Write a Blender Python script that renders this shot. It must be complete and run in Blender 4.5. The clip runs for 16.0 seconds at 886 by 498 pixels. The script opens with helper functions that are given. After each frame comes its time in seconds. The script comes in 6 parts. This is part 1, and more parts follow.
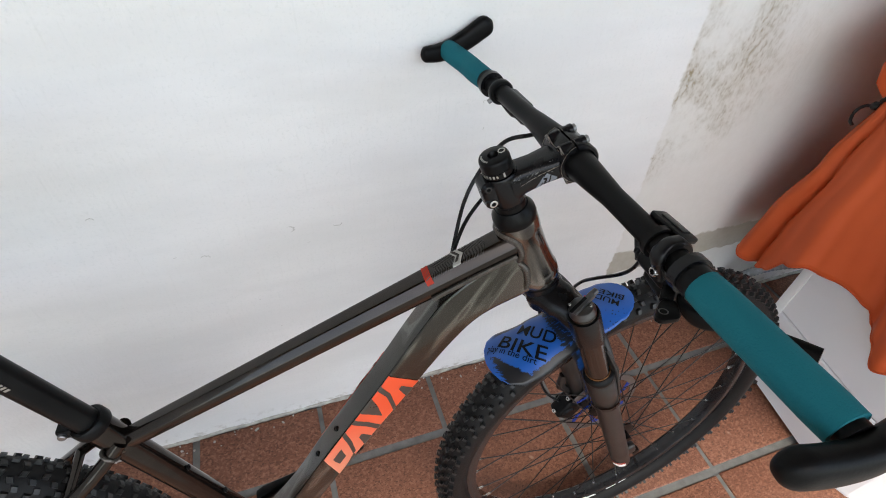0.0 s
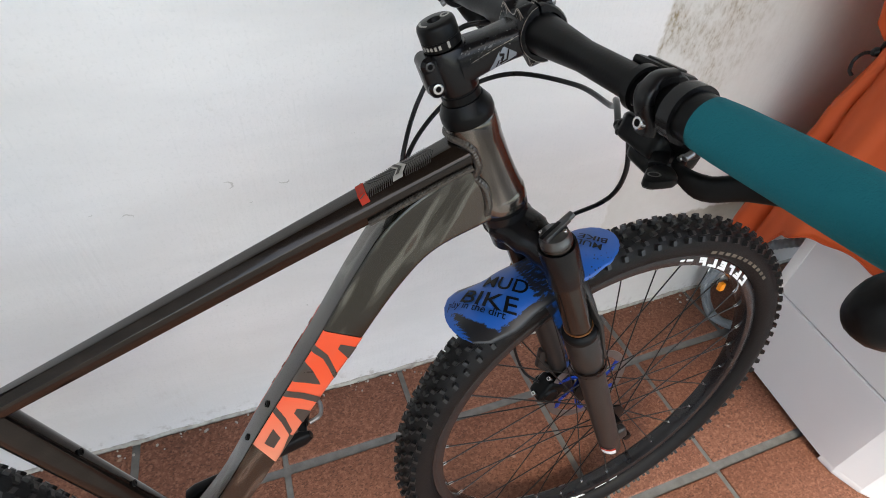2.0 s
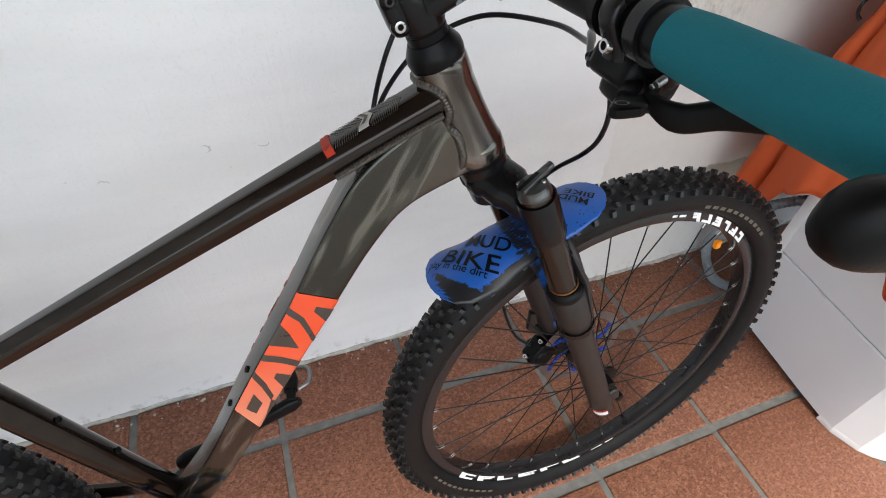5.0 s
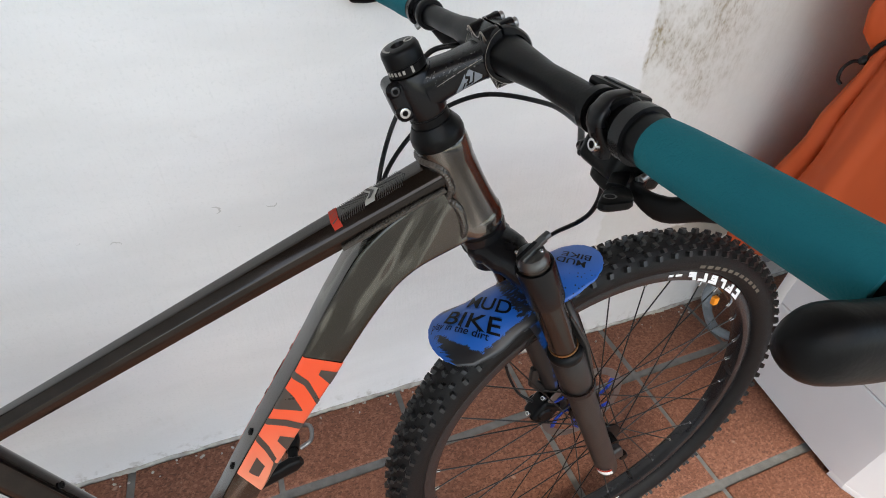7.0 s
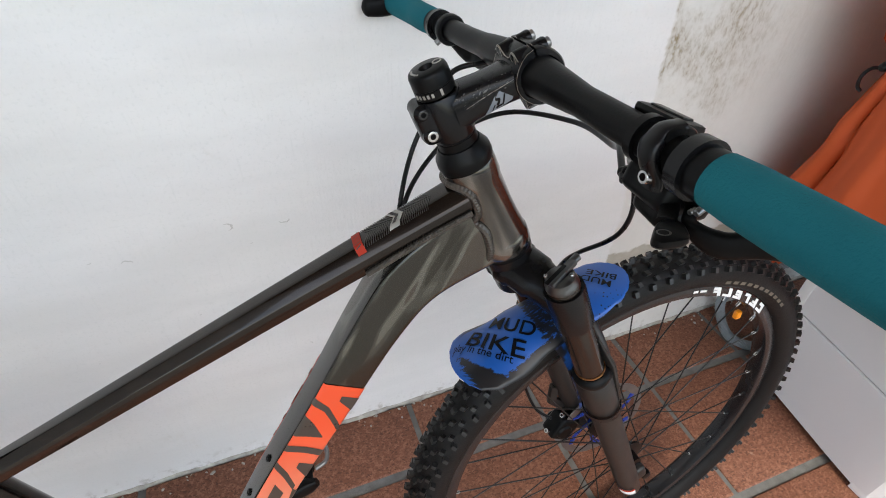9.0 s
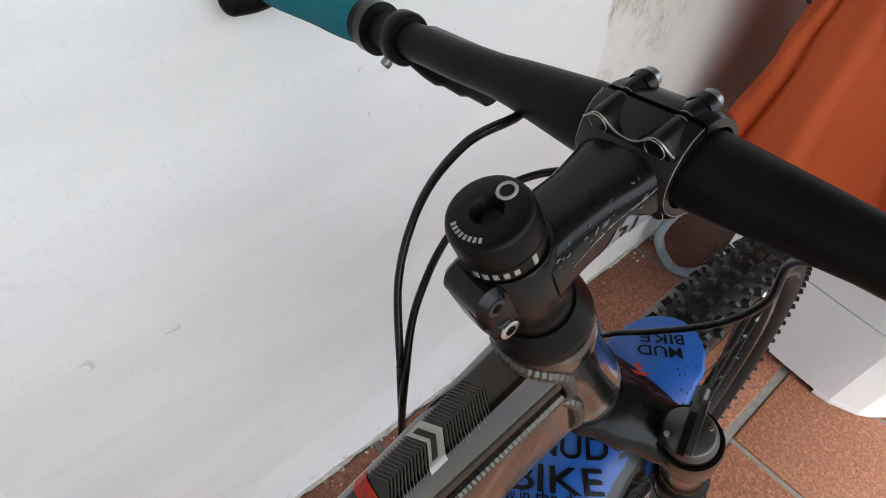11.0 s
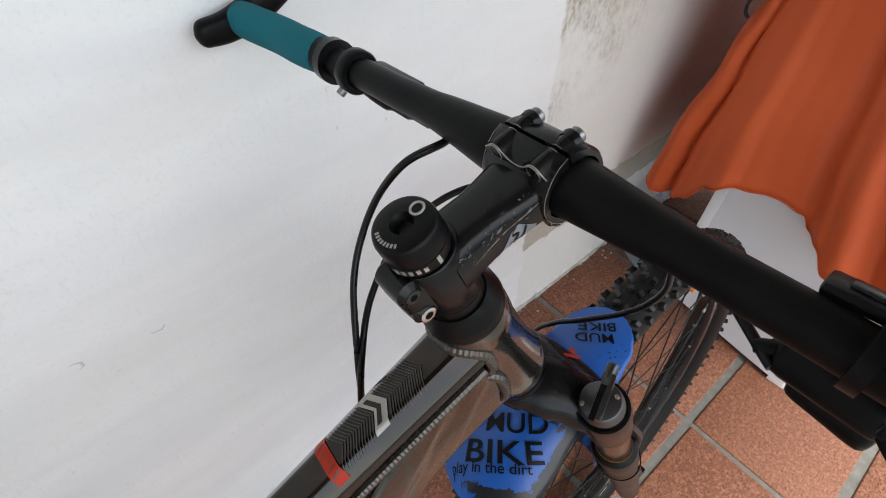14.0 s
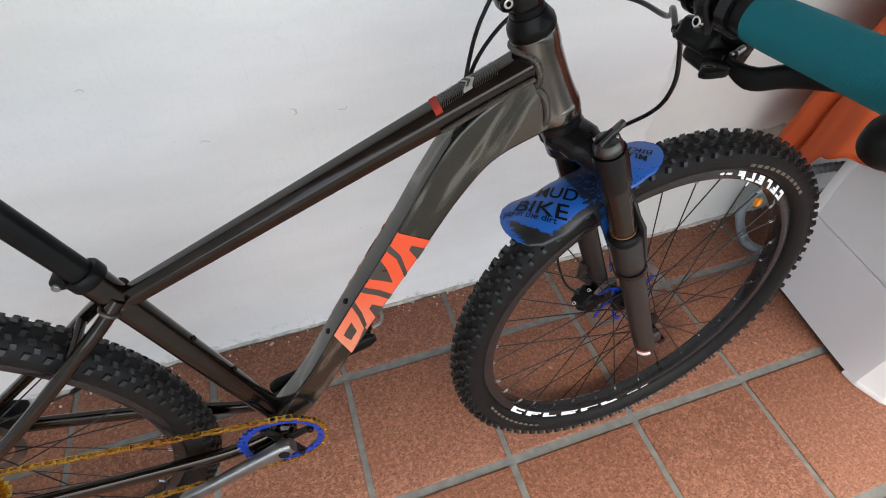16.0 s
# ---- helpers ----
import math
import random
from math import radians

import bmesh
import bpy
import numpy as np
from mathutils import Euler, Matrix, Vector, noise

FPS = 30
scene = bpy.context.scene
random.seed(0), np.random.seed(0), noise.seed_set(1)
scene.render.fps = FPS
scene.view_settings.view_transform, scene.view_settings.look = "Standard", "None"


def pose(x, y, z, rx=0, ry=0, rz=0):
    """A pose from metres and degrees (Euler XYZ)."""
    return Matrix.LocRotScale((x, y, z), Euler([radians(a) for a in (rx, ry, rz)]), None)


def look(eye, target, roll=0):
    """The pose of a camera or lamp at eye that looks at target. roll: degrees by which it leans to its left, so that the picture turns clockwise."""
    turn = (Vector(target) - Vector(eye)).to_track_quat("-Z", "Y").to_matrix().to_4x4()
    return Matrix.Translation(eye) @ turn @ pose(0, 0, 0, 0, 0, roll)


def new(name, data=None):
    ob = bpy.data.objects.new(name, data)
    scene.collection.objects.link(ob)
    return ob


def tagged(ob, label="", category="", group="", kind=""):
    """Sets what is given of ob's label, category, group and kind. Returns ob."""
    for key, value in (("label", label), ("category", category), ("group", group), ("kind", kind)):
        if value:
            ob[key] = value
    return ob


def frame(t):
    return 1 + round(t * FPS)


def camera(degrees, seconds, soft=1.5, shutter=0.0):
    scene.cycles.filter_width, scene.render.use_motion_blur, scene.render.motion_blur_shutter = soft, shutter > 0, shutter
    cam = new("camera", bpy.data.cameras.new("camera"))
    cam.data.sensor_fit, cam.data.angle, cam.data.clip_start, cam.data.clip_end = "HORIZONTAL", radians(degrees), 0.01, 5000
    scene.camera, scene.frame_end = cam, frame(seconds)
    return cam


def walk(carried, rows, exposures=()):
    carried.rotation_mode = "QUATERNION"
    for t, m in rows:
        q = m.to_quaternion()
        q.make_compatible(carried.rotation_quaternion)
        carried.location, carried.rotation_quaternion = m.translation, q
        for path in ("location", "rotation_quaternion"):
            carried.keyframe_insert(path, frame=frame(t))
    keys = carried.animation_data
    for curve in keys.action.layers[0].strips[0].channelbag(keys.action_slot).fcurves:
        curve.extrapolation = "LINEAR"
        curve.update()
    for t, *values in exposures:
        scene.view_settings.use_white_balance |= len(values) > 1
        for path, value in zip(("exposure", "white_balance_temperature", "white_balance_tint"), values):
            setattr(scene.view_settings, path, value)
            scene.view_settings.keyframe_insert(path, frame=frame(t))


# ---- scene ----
cam = camera(83.0, 16.0, soft=1.0)
PATH = [
    (0, (-0.235, -0.694, 1.248), (0.252, 0.631, -0.168), 3.6),
    (0.5, (-0.209, -0.711, 1.249), (0.316, 0.636, -0.133), 2.4),
    (0.8, (-0.207, -0.715, 1.247), (0.32, 0.625, -0.141), 2.3),
    (1, (-0.208, -0.72, 1.242), (0.327, 0.623, -0.14), 2.4),
    (1.5, (-0.204, -0.708, 1.171), (0.33, 0.642, -0.205), 2.6),
    (2, (-0.183, -0.703, 1.102), (0.357, 0.665, -0.254), 3.9),
    (2.5, (-0.183, -0.713, 1.092), (0.347, 0.663, -0.259), 4.4),
    (3, (-0.184, -0.709, 1.086), (0.338, 0.669, -0.266), 4.2),
    (3.5, (-0.174, -0.711, 1.076), (0.341, 0.646, -0.3), 4.0),
    (3.7, (-0.165, -0.708, 1.075), (0.347, 0.626, -0.324), 4.0),
    (5.8, (-0.152, -0.708, 1.082), (0.34, 0.591, -0.358), 1.8),
    (6, (-0.152, -0.703, 1.087), (0.343, 0.605, -0.343), 2.1),
    (6.5, (-0.152, -0.702, 1.105), (0.368, 0.689, -0.234), 1.9),
    (7, (-0.153, -0.705, 1.105), (0.374, 0.711, -0.206), 1.8),
    (7.5, (-0.157, -0.706, 1.102), (0.373, 0.715, -0.202), 1.9),
    (8, (-0.16, -0.701, 1.106), (0.37, 0.72, -0.198), 1.8),
    (8.5, (-0.161, -0.698, 1.111), (0.368, 0.723, -0.193), 1.9),
    (9, (-0.166, -0.675, 1.11), (0.356, 0.749, -0.193), 1.1),
    (9.2, (-0.175, -0.629, 1.105), (0.358, 0.779, -0.209), 0.7),
    (11.3, (-0.134, -0.406, 1.082), (0.701, 0.613, -0.423), 0.3),
    (11.5, (-0.136, -0.407, 1.084), (0.704, 0.598, -0.427), 0.3),
    (12, (-0.141, -0.413, 1.089), (0.703, 0.587, -0.424), 0.2),
    (12.5, (-0.138, -0.415, 1.092), (0.706, 0.587, -0.42), 0.2),
    (13, (-0.133, -0.424, 1.096), (0.71, 0.577, -0.416), 0.2),
    (13.5, (-0.137, -0.438, 1.111), (0.711, 0.567, -0.397), 0.6),
    (14, (-0.137, -0.451, 1.122), (0.723, 0.573, -0.366), 1.0),
    (14.5, (-0.142, -0.476, 1.11), (0.721, 0.548, -0.375), 1.3),
    (14.9, (-0.144, -0.525, 1.098), (0.716, 0.505, -0.385), 1.9),
    (15, (-0.146, -0.539, 1.101), (0.712, 0.489, -0.384), 2.1),
    (15.3, (-0.155, -0.614, 1.114), (0.649, 0.461, -0.368), 2.5),
    (15.4, (-0.16, -0.636, 1.116), (0.621, 0.451, -0.372), 3.0),
    (15.5, (-0.165, -0.662, 1.12), (0.579, 0.453, -0.365), 3.3),
    (15.7, (-0.183, -0.715, 1.126), (0.465, 0.445, -0.369), 3.2),
    (16, (-0.247, -0.762, 1.118), (0.152, 0.483, -0.396), 0.7),
]
walk(cam, [(t, look(eye, target, roll)) for t, eye, target, roll in PATH], [(0.0, 1.92, 7350, 5), (16.0, 1.92, 7350, 5)])

# ---- world and light ----
def sky_and_sun():
    w = bpy.data.worlds.new("sky")
    scene.world = w
    w.use_nodes = True
    nt = w.node_tree
    bg = nt.nodes["Background"]
    sky = nt.nodes.new("ShaderNodeTexSky")
    sky.sky_type = "NISHITA"
    sky.sun_disc = False
    sky.sun_elevation = radians(58)
    sky.sun_rotation = radians(185)
    sky.air_density, sky.dust_density, sky.ozone_density = 1.0, 2.0, 1.0
    nt.links.new(sky.outputs[0], bg.inputs[0])
    bg.inputs[1].default_value = SKY
    sun = bpy.data.lights.new("sun", "SUN")
    sun.energy, sun.angle, sun.color = SUN, radians(10), (1.0, 0.98, 0.95)
    ob = new("sun", sun)
    ob.matrix_world = look((-0.3, -3.3, 5.3), (0.0, 0.0, 0.0))


SKY, SUN = 0.15, 1.2
sky_and_sun()


# ---- material kit ----
def material(name, colour, rough=0.5, metal=0.0, second=None, scale=8.0, detail=6.0, amount=1.0, bump=0.0, bump_scale=60.0, stretch=(1, 1, 1), coat=0.0, spec=0.5):
    m = bpy.data.materials.new(name)
    m.use_nodes = True
    nt = m.node_tree
    b = nt.nodes["Principled BSDF"]
    b.inputs["Base Color"].default_value = (*colour, 1)
    b.inputs["Roughness"].default_value = rough
    b.inputs["Metallic"].default_value = metal
    b.inputs["Coat Weight"].default_value = coat
    b.inputs["Coat Roughness"].default_value = 0.15
    b.inputs["Specular IOR Level"].default_value = spec
    tc = nt.nodes.new("ShaderNodeTexCoord")
    mp = nt.nodes.new("ShaderNodeMapping")
    mp.inputs["Scale"].default_value = stretch
    nt.links.new(tc.outputs["Object"], mp.inputs[0])
    if second:
        n = nt.nodes.new("ShaderNodeTexNoise")
        n.inputs["Scale"].default_value, n.inputs["Detail"].default_value = scale, detail
        r = nt.nodes.new("ShaderNodeValToRGB")
        r.color_ramp.elements[0].position, r.color_ramp.elements[1].position = 0.5 - 0.25 / amount, 0.5 + 0.25 / amount
        r.color_ramp.elements[0].color, r.color_ramp.elements[1].color = (*colour, 1), (*second, 1)
        nt.links.new(mp.outputs[0], n.inputs[0])
        nt.links.new(n.outputs[0], r.inputs[0])
        nt.links.new(r.outputs[0], b.inputs["Base Color"])
        rr = nt.nodes.new("ShaderNodeMapRange")
        rr.inputs[3].default_value, rr.inputs[4].default_value = max(0.05, rough - 0.1), min(1, rough + 0.1)
        nt.links.new(n.outputs[0], rr.inputs[0])
        nt.links.new(rr.outputs[0], b.inputs["Roughness"])
    if bump:
        n2 = nt.nodes.new("ShaderNodeTexNoise")
        n2.inputs["Scale"].default_value, n2.inputs["Detail"].default_value = bump_scale, 5.0
        bp = nt.nodes.new("ShaderNodeBump")
        bp.inputs["Strength"].default_value, bp.inputs["Distance"].default_value = bump, 0.002
        nt.links.new(mp.outputs[0], n2.inputs[0])
        nt.links.new(n2.outputs[0], bp.inputs["Height"])
        nt.links.new(bp.outputs[0], b.inputs["Normal"])
    return m


def graph(m):
    """Shortcuts for adding nodes to a material: node(type, **values) and link."""
    nt = m.node_tree

    def node(kind, *links, **values):
        n = nt.nodes.new(kind)
        for k, v in values.items():
            if k.startswith("i"):
                n.inputs[int(k[1:])].default_value = v
        for i, src in links:
            nt.links.new(src, n.inputs[i])
        return n

    return nt, node


def math_node(nt, op, a, b=None, c=None):
    n = nt.nodes.new("ShaderNodeMath")
    n.operation = op
    for i, v in enumerate((a, b, c)):
        if v is None:
            continue
        if isinstance(v, (int, float)):
            n.inputs[i].default_value = v
        else:
            nt.links.new(v, n.inputs[i])
    return n.outputs[0]


def smooth_step(nt, v, lo, hi):
    n = nt.nodes.new("ShaderNodeMapRange")
    n.interpolation_type = "SMOOTHSTEP"
    n.inputs[1].default_value, n.inputs[2].default_value = lo, hi
    nt.links.new(v, n.inputs[0])
    return n.outputs[0]


def mix_colour(nt, fac, a, b):
    n = nt.nodes.new("ShaderNodeMix")
    n.data_type = "RGBA"
    nt.links.new(fac, n.inputs[0])
    for i, v in ((6, a), (7, b)):
        if isinstance(v, tuple):
            n.inputs[i].default_value = (*v, 1)
        else:
            nt.links.new(v, n.inputs[i])
    return n.outputs[2]


def noise_of(nt, vec, scale, detail=5.0, rough=0.55, stretch=None):
    n = nt.nodes.new("ShaderNodeTexNoise")
    n.inputs["Scale"].default_value, n.inputs["Detail"].default_value, n.inputs["Roughness"].default_value = scale, detail, rough
    if stretch:
        mp = nt.nodes.new("ShaderNodeMapping")
        mp.inputs["Scale"].default_value = stretch
        nt.links.new(vec, mp.inputs[0])
        vec = mp.outputs[0]
    nt.links.new(vec, n.inputs[0])
    return n.outputs[0]


def wall_material():
    """White wall paint: new, brushed coat over the older paint, which is stained with damp past x = 0.49, and a bare cement strip."""
    m = bpy.data.materials.new("wall_paint")
    m.use_nodes = True
    nt = m.node_tree
    b = nt.nodes["Principled BSDF"]
    tc = nt.nodes.new("ShaderNodeTexCoord")
    vec = tc.outputs["Object"]
    sep = nt.nodes.new("ShaderNodeSeparateXYZ")
    nt.links.new(vec, sep.inputs[0])
    x, z = sep.outputs[0], sep.outputs[2]
    big = noise_of(nt, vec, 2.3, 3)
    fine = noise_of(nt, vec, 38, 6, 0.65)
    brush = noise_of(nt, vec, 22, 4, 0.6, (5.0, 1, 0.5))
    edge = noise_of(nt, vec, 26, 4)
    # boundary of the new coat, slightly slanted and ragged
    xb = math_node(nt, "ADD", math_node(nt, "MULTIPLY_ADD", z, 0.03, x), math_node(nt, "MULTIPLY", math_node(nt, "SUBTRACT", edge, 0.5), 0.03))
    old = smooth_step(nt, xb, 0.512, 0.520)
    band = noise_of(nt, vec, 3.2, 4, 0.6, (0.55, 1, 2.2))
    white = mix_colour(nt, smooth_step(nt, band, 0.36, 0.66), (0.73, 0.722, 0.712), (0.795, 0.786, 0.776))
    streak = noise_of(nt, vec, 30, 5, 0.7, (6.0, 1, 0.35))
    slant = noise_of(nt, vec, 26, 5, 0.7, (1.0, 1, 7.0))
    white = mix_colour(nt, math_node(nt, "MULTIPLY", smooth_step(nt, streak, 0.55, 0.74), 0.32), white, (0.66, 0.66, 0.645))
    white = mix_colour(nt, math_node(nt, "MULTIPLY", smooth_step(nt, slant, 0.58, 0.76), 0.20), white, (0.84, 0.835, 0.83))
    grit = noise_of(nt, vec, 190, 4, 0.7)
    white = mix_colour(nt, math_node(nt, "MULTIPLY", smooth_step(nt, grit, 0.52, 0.68), 0.5), white, (0.68, 0.68, 0.665))
    tan = math_node(nt, "MULTIPLY", smooth_step(nt, noise_of(nt, vec, 5.5, 5, 0.7), 0.60, 0.76), smooth_step(nt, fine, 0.46, 0.66))
    white = mix_colour(nt, math_node(nt, "MULTIPLY", tan, 0.5), white, (0.56, 0.52, 0.45))
    aged = mix_colour(nt, fine, (0.74, 0.73, 0.70), (0.66, 0.645, 0.61))
    # damp stain: thick by the boundary between 0.6 m and 1.0 m, fading away
    sx = math_node(nt, "SUBTRACT", 1.0, smooth_step(nt, x, 0.50, 0.86))
    sz = math_node(nt, "MULTIPLY", smooth_step(nt, math_node(nt, "MULTIPLY_ADD", x, -0.35, z), 0.36, 0.50), math_node(nt, "SUBTRACT", 1.0, smooth_step(nt, z, 1.1, 1.6)))
    spot = noise_of(nt, vec, 70, 6, 0.75, (1.5, 1, 0.75))
    blotch = noise_of(nt, vec, 6.5, 6, 0.65)
    raw = math_node(nt, "MULTIPLY", math_node(nt, "MULTIPLY", sx, sz), math_node(nt, "ADD", math_node(nt, "MULTIPLY", smooth_step(nt, spot, 0.42, 0.66), 0.80), 0.30))
    stain = math_node(nt, "MULTIPLY", raw, smooth_step(nt, blotch, 0.36, 0.60))
    aged = mix_colour(nt, stain, aged, (0.25, 0.19, 0.10))
    col = mix_colour(nt, old, white, aged)
    # bare cement strip
    zz = math_node(nt, "MULTIPLY_ADD", math_node(nt, "SUBTRACT", edge, 0.5), 0.035, z)
    strip = math_node(nt, "MULTIPLY", smooth_step(nt, zz, 0.253, 0.259), math_node(nt, "SUBTRACT", 1.0, smooth_step(nt, zz, 0.336, 0.344)))
    strip = math_node(nt, "MULTIPLY", strip, smooth_step(nt, math_node(nt, "MULTIPLY_ADD", math_node(nt, "SUBTRACT", edge, 0.5), 0.04, x), 0.497, 0.504))
    cement = mix_colour(nt, fine, (0.36, 0.33, 0.27), (0.50, 0.47, 0.41))
    col = mix_colour(nt, strip, col, cement)
    # darker grey-brown speckle towards the floor
    low = math_node(nt, "MULTIPLY", math_node(nt, "SUBTRACT", 1.0, smooth_step(nt, z, 0.0, 0.06)), smooth_step(nt, fine, 0.5, 0.7))
    col = mix_colour(nt, low, col, (0.45, 0.42, 0.38))
    nt.links.new(col, b.inputs["Base Color"])
    b.inputs["Roughness"].default_value = 0.75
    b.inputs["Specular IOR Level"].default_value = 0.3
    h = math_node(nt, "ADD", math_node(nt, "MULTIPLY", brush, 0.35), math_node(nt, "ADD", math_node(nt, "MULTIPLY", fine, 0.35), math_node(nt, "MULTIPLY", old, -0.5)))
    h = math_node(nt, "ADD", h, math_node(nt, "MULTIPLY", strip, -0.6))
    h = math_node(nt, "ADD", h, math_node(nt, "MULTIPLY", grit, 0.25))
    bp = nt.nodes.new("ShaderNodeBump")
    bp.inputs["Strength"].default_value, bp.inputs["Distance"].default_value = 0.5, 0.003
    nt.links.new(h, bp.inputs["Height"])
    nt.links.new(bp.outputs[0], b.inputs["Normal"])
    return m


def tile_material():
    m = bpy.data.materials.new("terracotta")
    m.use_nodes = True
    nt = m.node_tree
    b = nt.nodes["Principled BSDF"]
    tc = nt.nodes.new("ShaderNodeTexCoord")
    info = nt.nodes.new("ShaderNodeObjectInfo")
    off = nt.nodes.new("ShaderNodeVectorMath")
    off.operation = "MULTIPLY_ADD"
    nt.links.new(info.outputs["Random"], off.inputs[0])
    off.inputs[1].default_value = (17.0, 31.0, 9.0)
    nt.links.new(tc.outputs["Object"], off.inputs[2])
    vec = off.outputs[0]
    grain = noise_of(nt, vec, 120, 6, 0.75)
    cloud = noise_of(nt, vec, 7, 5, 0.6)
    speck = noise_of(nt, vec, 420, 2, 0.5)
    col = mix_colour(nt, smooth_step(nt, cloud, 0.3, 0.72), (0.156, 0.060, 0.035), (0.212, 0.090, 0.054))
    col = mix_colour(nt, math_node(nt, "MULTIPLY", smooth_step(nt, grain, 0.46, 0.60), 0.9), col, (0.310, 0.144, 0.089))
    worm = noise_of(nt, vec, 165, 3, 0.6, (1.0, 1.7, 1.0))
    col = mix_colour(nt, math_node(nt, "MULTIPLY", smooth_step(nt, worm, 0.53, 0.62), 0.85), col, (0.080, 0.030, 0.019))
    col = mix_colour(nt, math_node(nt, "MULTIPLY", smooth_step(nt, speck, 0.60, 0.74), 0.55), col, (0.12, 0.045, 0.028))
    pale = math_node(nt, "MULTIPLY", smooth_step(nt, noise_of(nt, vec, 28, 3, 0.5), 0.70, 0.78), 0.5)
    col = mix_colour(nt, pale, col, (0.50, 0.36, 0.28))
    tint = math_node(nt, "MULTIPLY", info.outputs["Random"], 0.22)
    col = mix_colour(nt, tint, col, (0.20, 0.075, 0.045))
    nt.links.new(col, b.inputs["Base Color"])
    b.inputs["Roughness"].default_value = 0.62
    b.inputs["Specular IOR Level"].default_value = 0.35
    bp = nt.nodes.new("ShaderNodeBump")
    bp.inputs["Strength"].default_value, bp.inputs["Distance"].default_value = 0.5, 0.0015
    nt.links.new(grain, bp.inputs["Height"])
    nt.links.new(bp.outputs[0], b.inputs["Normal"])
    return m


def frame_material(name, tones, turn=0.0, crisp=0.0):
    """Satin dark metallic paint with soft brushed-looking camouflage bands along the tube."""
    m = bpy.data.materials.new(name)
    m.use_nodes = True
    nt = m.node_tree
    b = nt.nodes["Principled BSDF"]
    tc = nt.nodes.new("ShaderNodeTexCoord")
    vec = tc.outputs["Object"]
    mp = nt.nodes.new("ShaderNodeMapping")
    mp.inputs["Rotation"].default_value = (0, radians(turn), 0)
    nt.links.new(vec, mp.inputs[0])
    band = noise_of(nt, mp.outputs[0], 10.5, 1.8, 0.5, (0.62, 2.2, 4.2))
    r = nt.nodes.new("ShaderNodeValToRGB")
    r.color_ramp.interpolation = "LINEAR"
    es = r.color_ramp.elements
    pos = (0.40, 0.475, 0.52, 0.58)
    es[0].position, es[0].color = pos[0], (*tones[0], 1)
    es[1].position, es[1].color = pos[3], (*tones[3], 1)
    for p, c in ((pos[1], tones[1]), (pos[2], tones[2])):
        e = es.new(p)
        e.color = (*c, 1)
    if crisp:
        for p, c in zip(pos[1:], tones):
            es.new(p - crisp).color = (*c, 1)
    nt.links.new(band, r.inputs[0])
    nt.links.new(r.outputs[0], b.inputs["Base Color"])
    b.inputs["Metallic"].default_value = 0.8
    b.inputs["Coat Weight"].default_value, b.inputs["Coat Roughness"].default_value = 0.3, 0.04
    fine = noise_of(nt, vec, 300, 3)
    rr = nt.nodes.new("ShaderNodeMapRange")
    rr.inputs[3].default_value, rr.inputs[4].default_value = 0.12, 0.20
    nt.links.new(fine, rr.inputs[0])
    nt.links.new(rr.outputs[0], b.inputs["Roughness"])
    return m


def fading_print():
    """Orange-red print on the down tube that fades to salmon towards its lower end."""
    m = material("red_orange_print", (0.72, 0.075, 0.022), 0.36, coat=0.3)
    nt = m.node_tree
    b = nt.nodes["Principled BSDF"]
    tc = nt.nodes.new("ShaderNodeTexCoord")
    sep = nt.nodes.new("ShaderNodeSeparateXYZ")
    nt.links.new(tc.outputs["Object"], sep.inputs[0])
    fade = smooth_step(nt, sep.outputs[2], 0.455, 0.63)
    col = mix_colour(nt, fade, (0.70, 0.235, 0.14), (0.74, 0.070, 0.020))
    dust = smooth_step(nt, noise_of(nt, tc.outputs["Object"], 40, 4, 0.6), 0.5, 0.8)
    nt.links.new(mix_colour(nt, math_node(nt, "MULTIPLY", dust, 0.25), col, (0.60, 0.10, 0.05)), b.inputs["Base Color"])
    return m


M_WALL = wall_material()
M_TILE = tile_material()
M_GROUT = material("grout", (0.105, 0.105, 0.100), 0.9, second=(0.185, 0.185, 0.178), scale=40, bump=0.8, bump_scale=120)
M_BOUNCE_GROUND = material("bounce_ground", (0.27, 0.26, 0.25), 0.9, second=(0.21, 0.205, 0.20), scale=3, bump=0.3, bump_scale=60)
M_PLASTER = material("white_plaster", (0.78, 0.78, 0.77), 0.8, second=(0.70, 0.70, 0.69), scale=4, bump=0.2, bump_scale=40)
# dark brown for the added roof, so that upward faces reflect little
M_DARK_ROOF = material("dark_roof_lining", (0.20, 0.13, 0.08), 0.7, second=(0.13, 0.085, 0.052), scale=6, bump=0.3, bump_scale=40, stretch=(0.4, 4.0, 1.0))
M_FRAME = frame_material("frame_paint", ((0.019, 0.0145, 0.012), (0.023, 0.0175, 0.0145), (0.029, 0.022, 0.018), (0.023, 0.0175, 0.0145)))
M_CAMO = frame_material("frame_camo", ((0.044, 0.042, 0.036), (0.080, 0.079, 0.068), (0.150, 0.150, 0.132), (0.088, 0.076, 0.065)), 58, 0.016)
M_CAMO_DARK = material("dark_print", (0.060, 0.055, 0.050), 0.3, 0.5, second=(0.080, 0.073, 0.066), scale=30, coat=0.3)
M_HEAD = frame_material("frame_camo_head", ((0.045, 0.040, 0.036), (0.10, 0.090, 0.080), (0.19, 0.17, 0.15), (0.13, 0.117, 0.103)), -68)
M_WELD = material("weld", (0.075, 0.067, 0.060), 0.36, 0.75, second=(0.105, 0.095, 0.085), scale=200)
M_BLACK = material("black_anodised", (0.0035, 0.0035, 0.004), 0.32, 0.0, second=(0.007, 0.007, 0.007), scale=25, bump=0.05, bump_scale=400, spec=0.11)
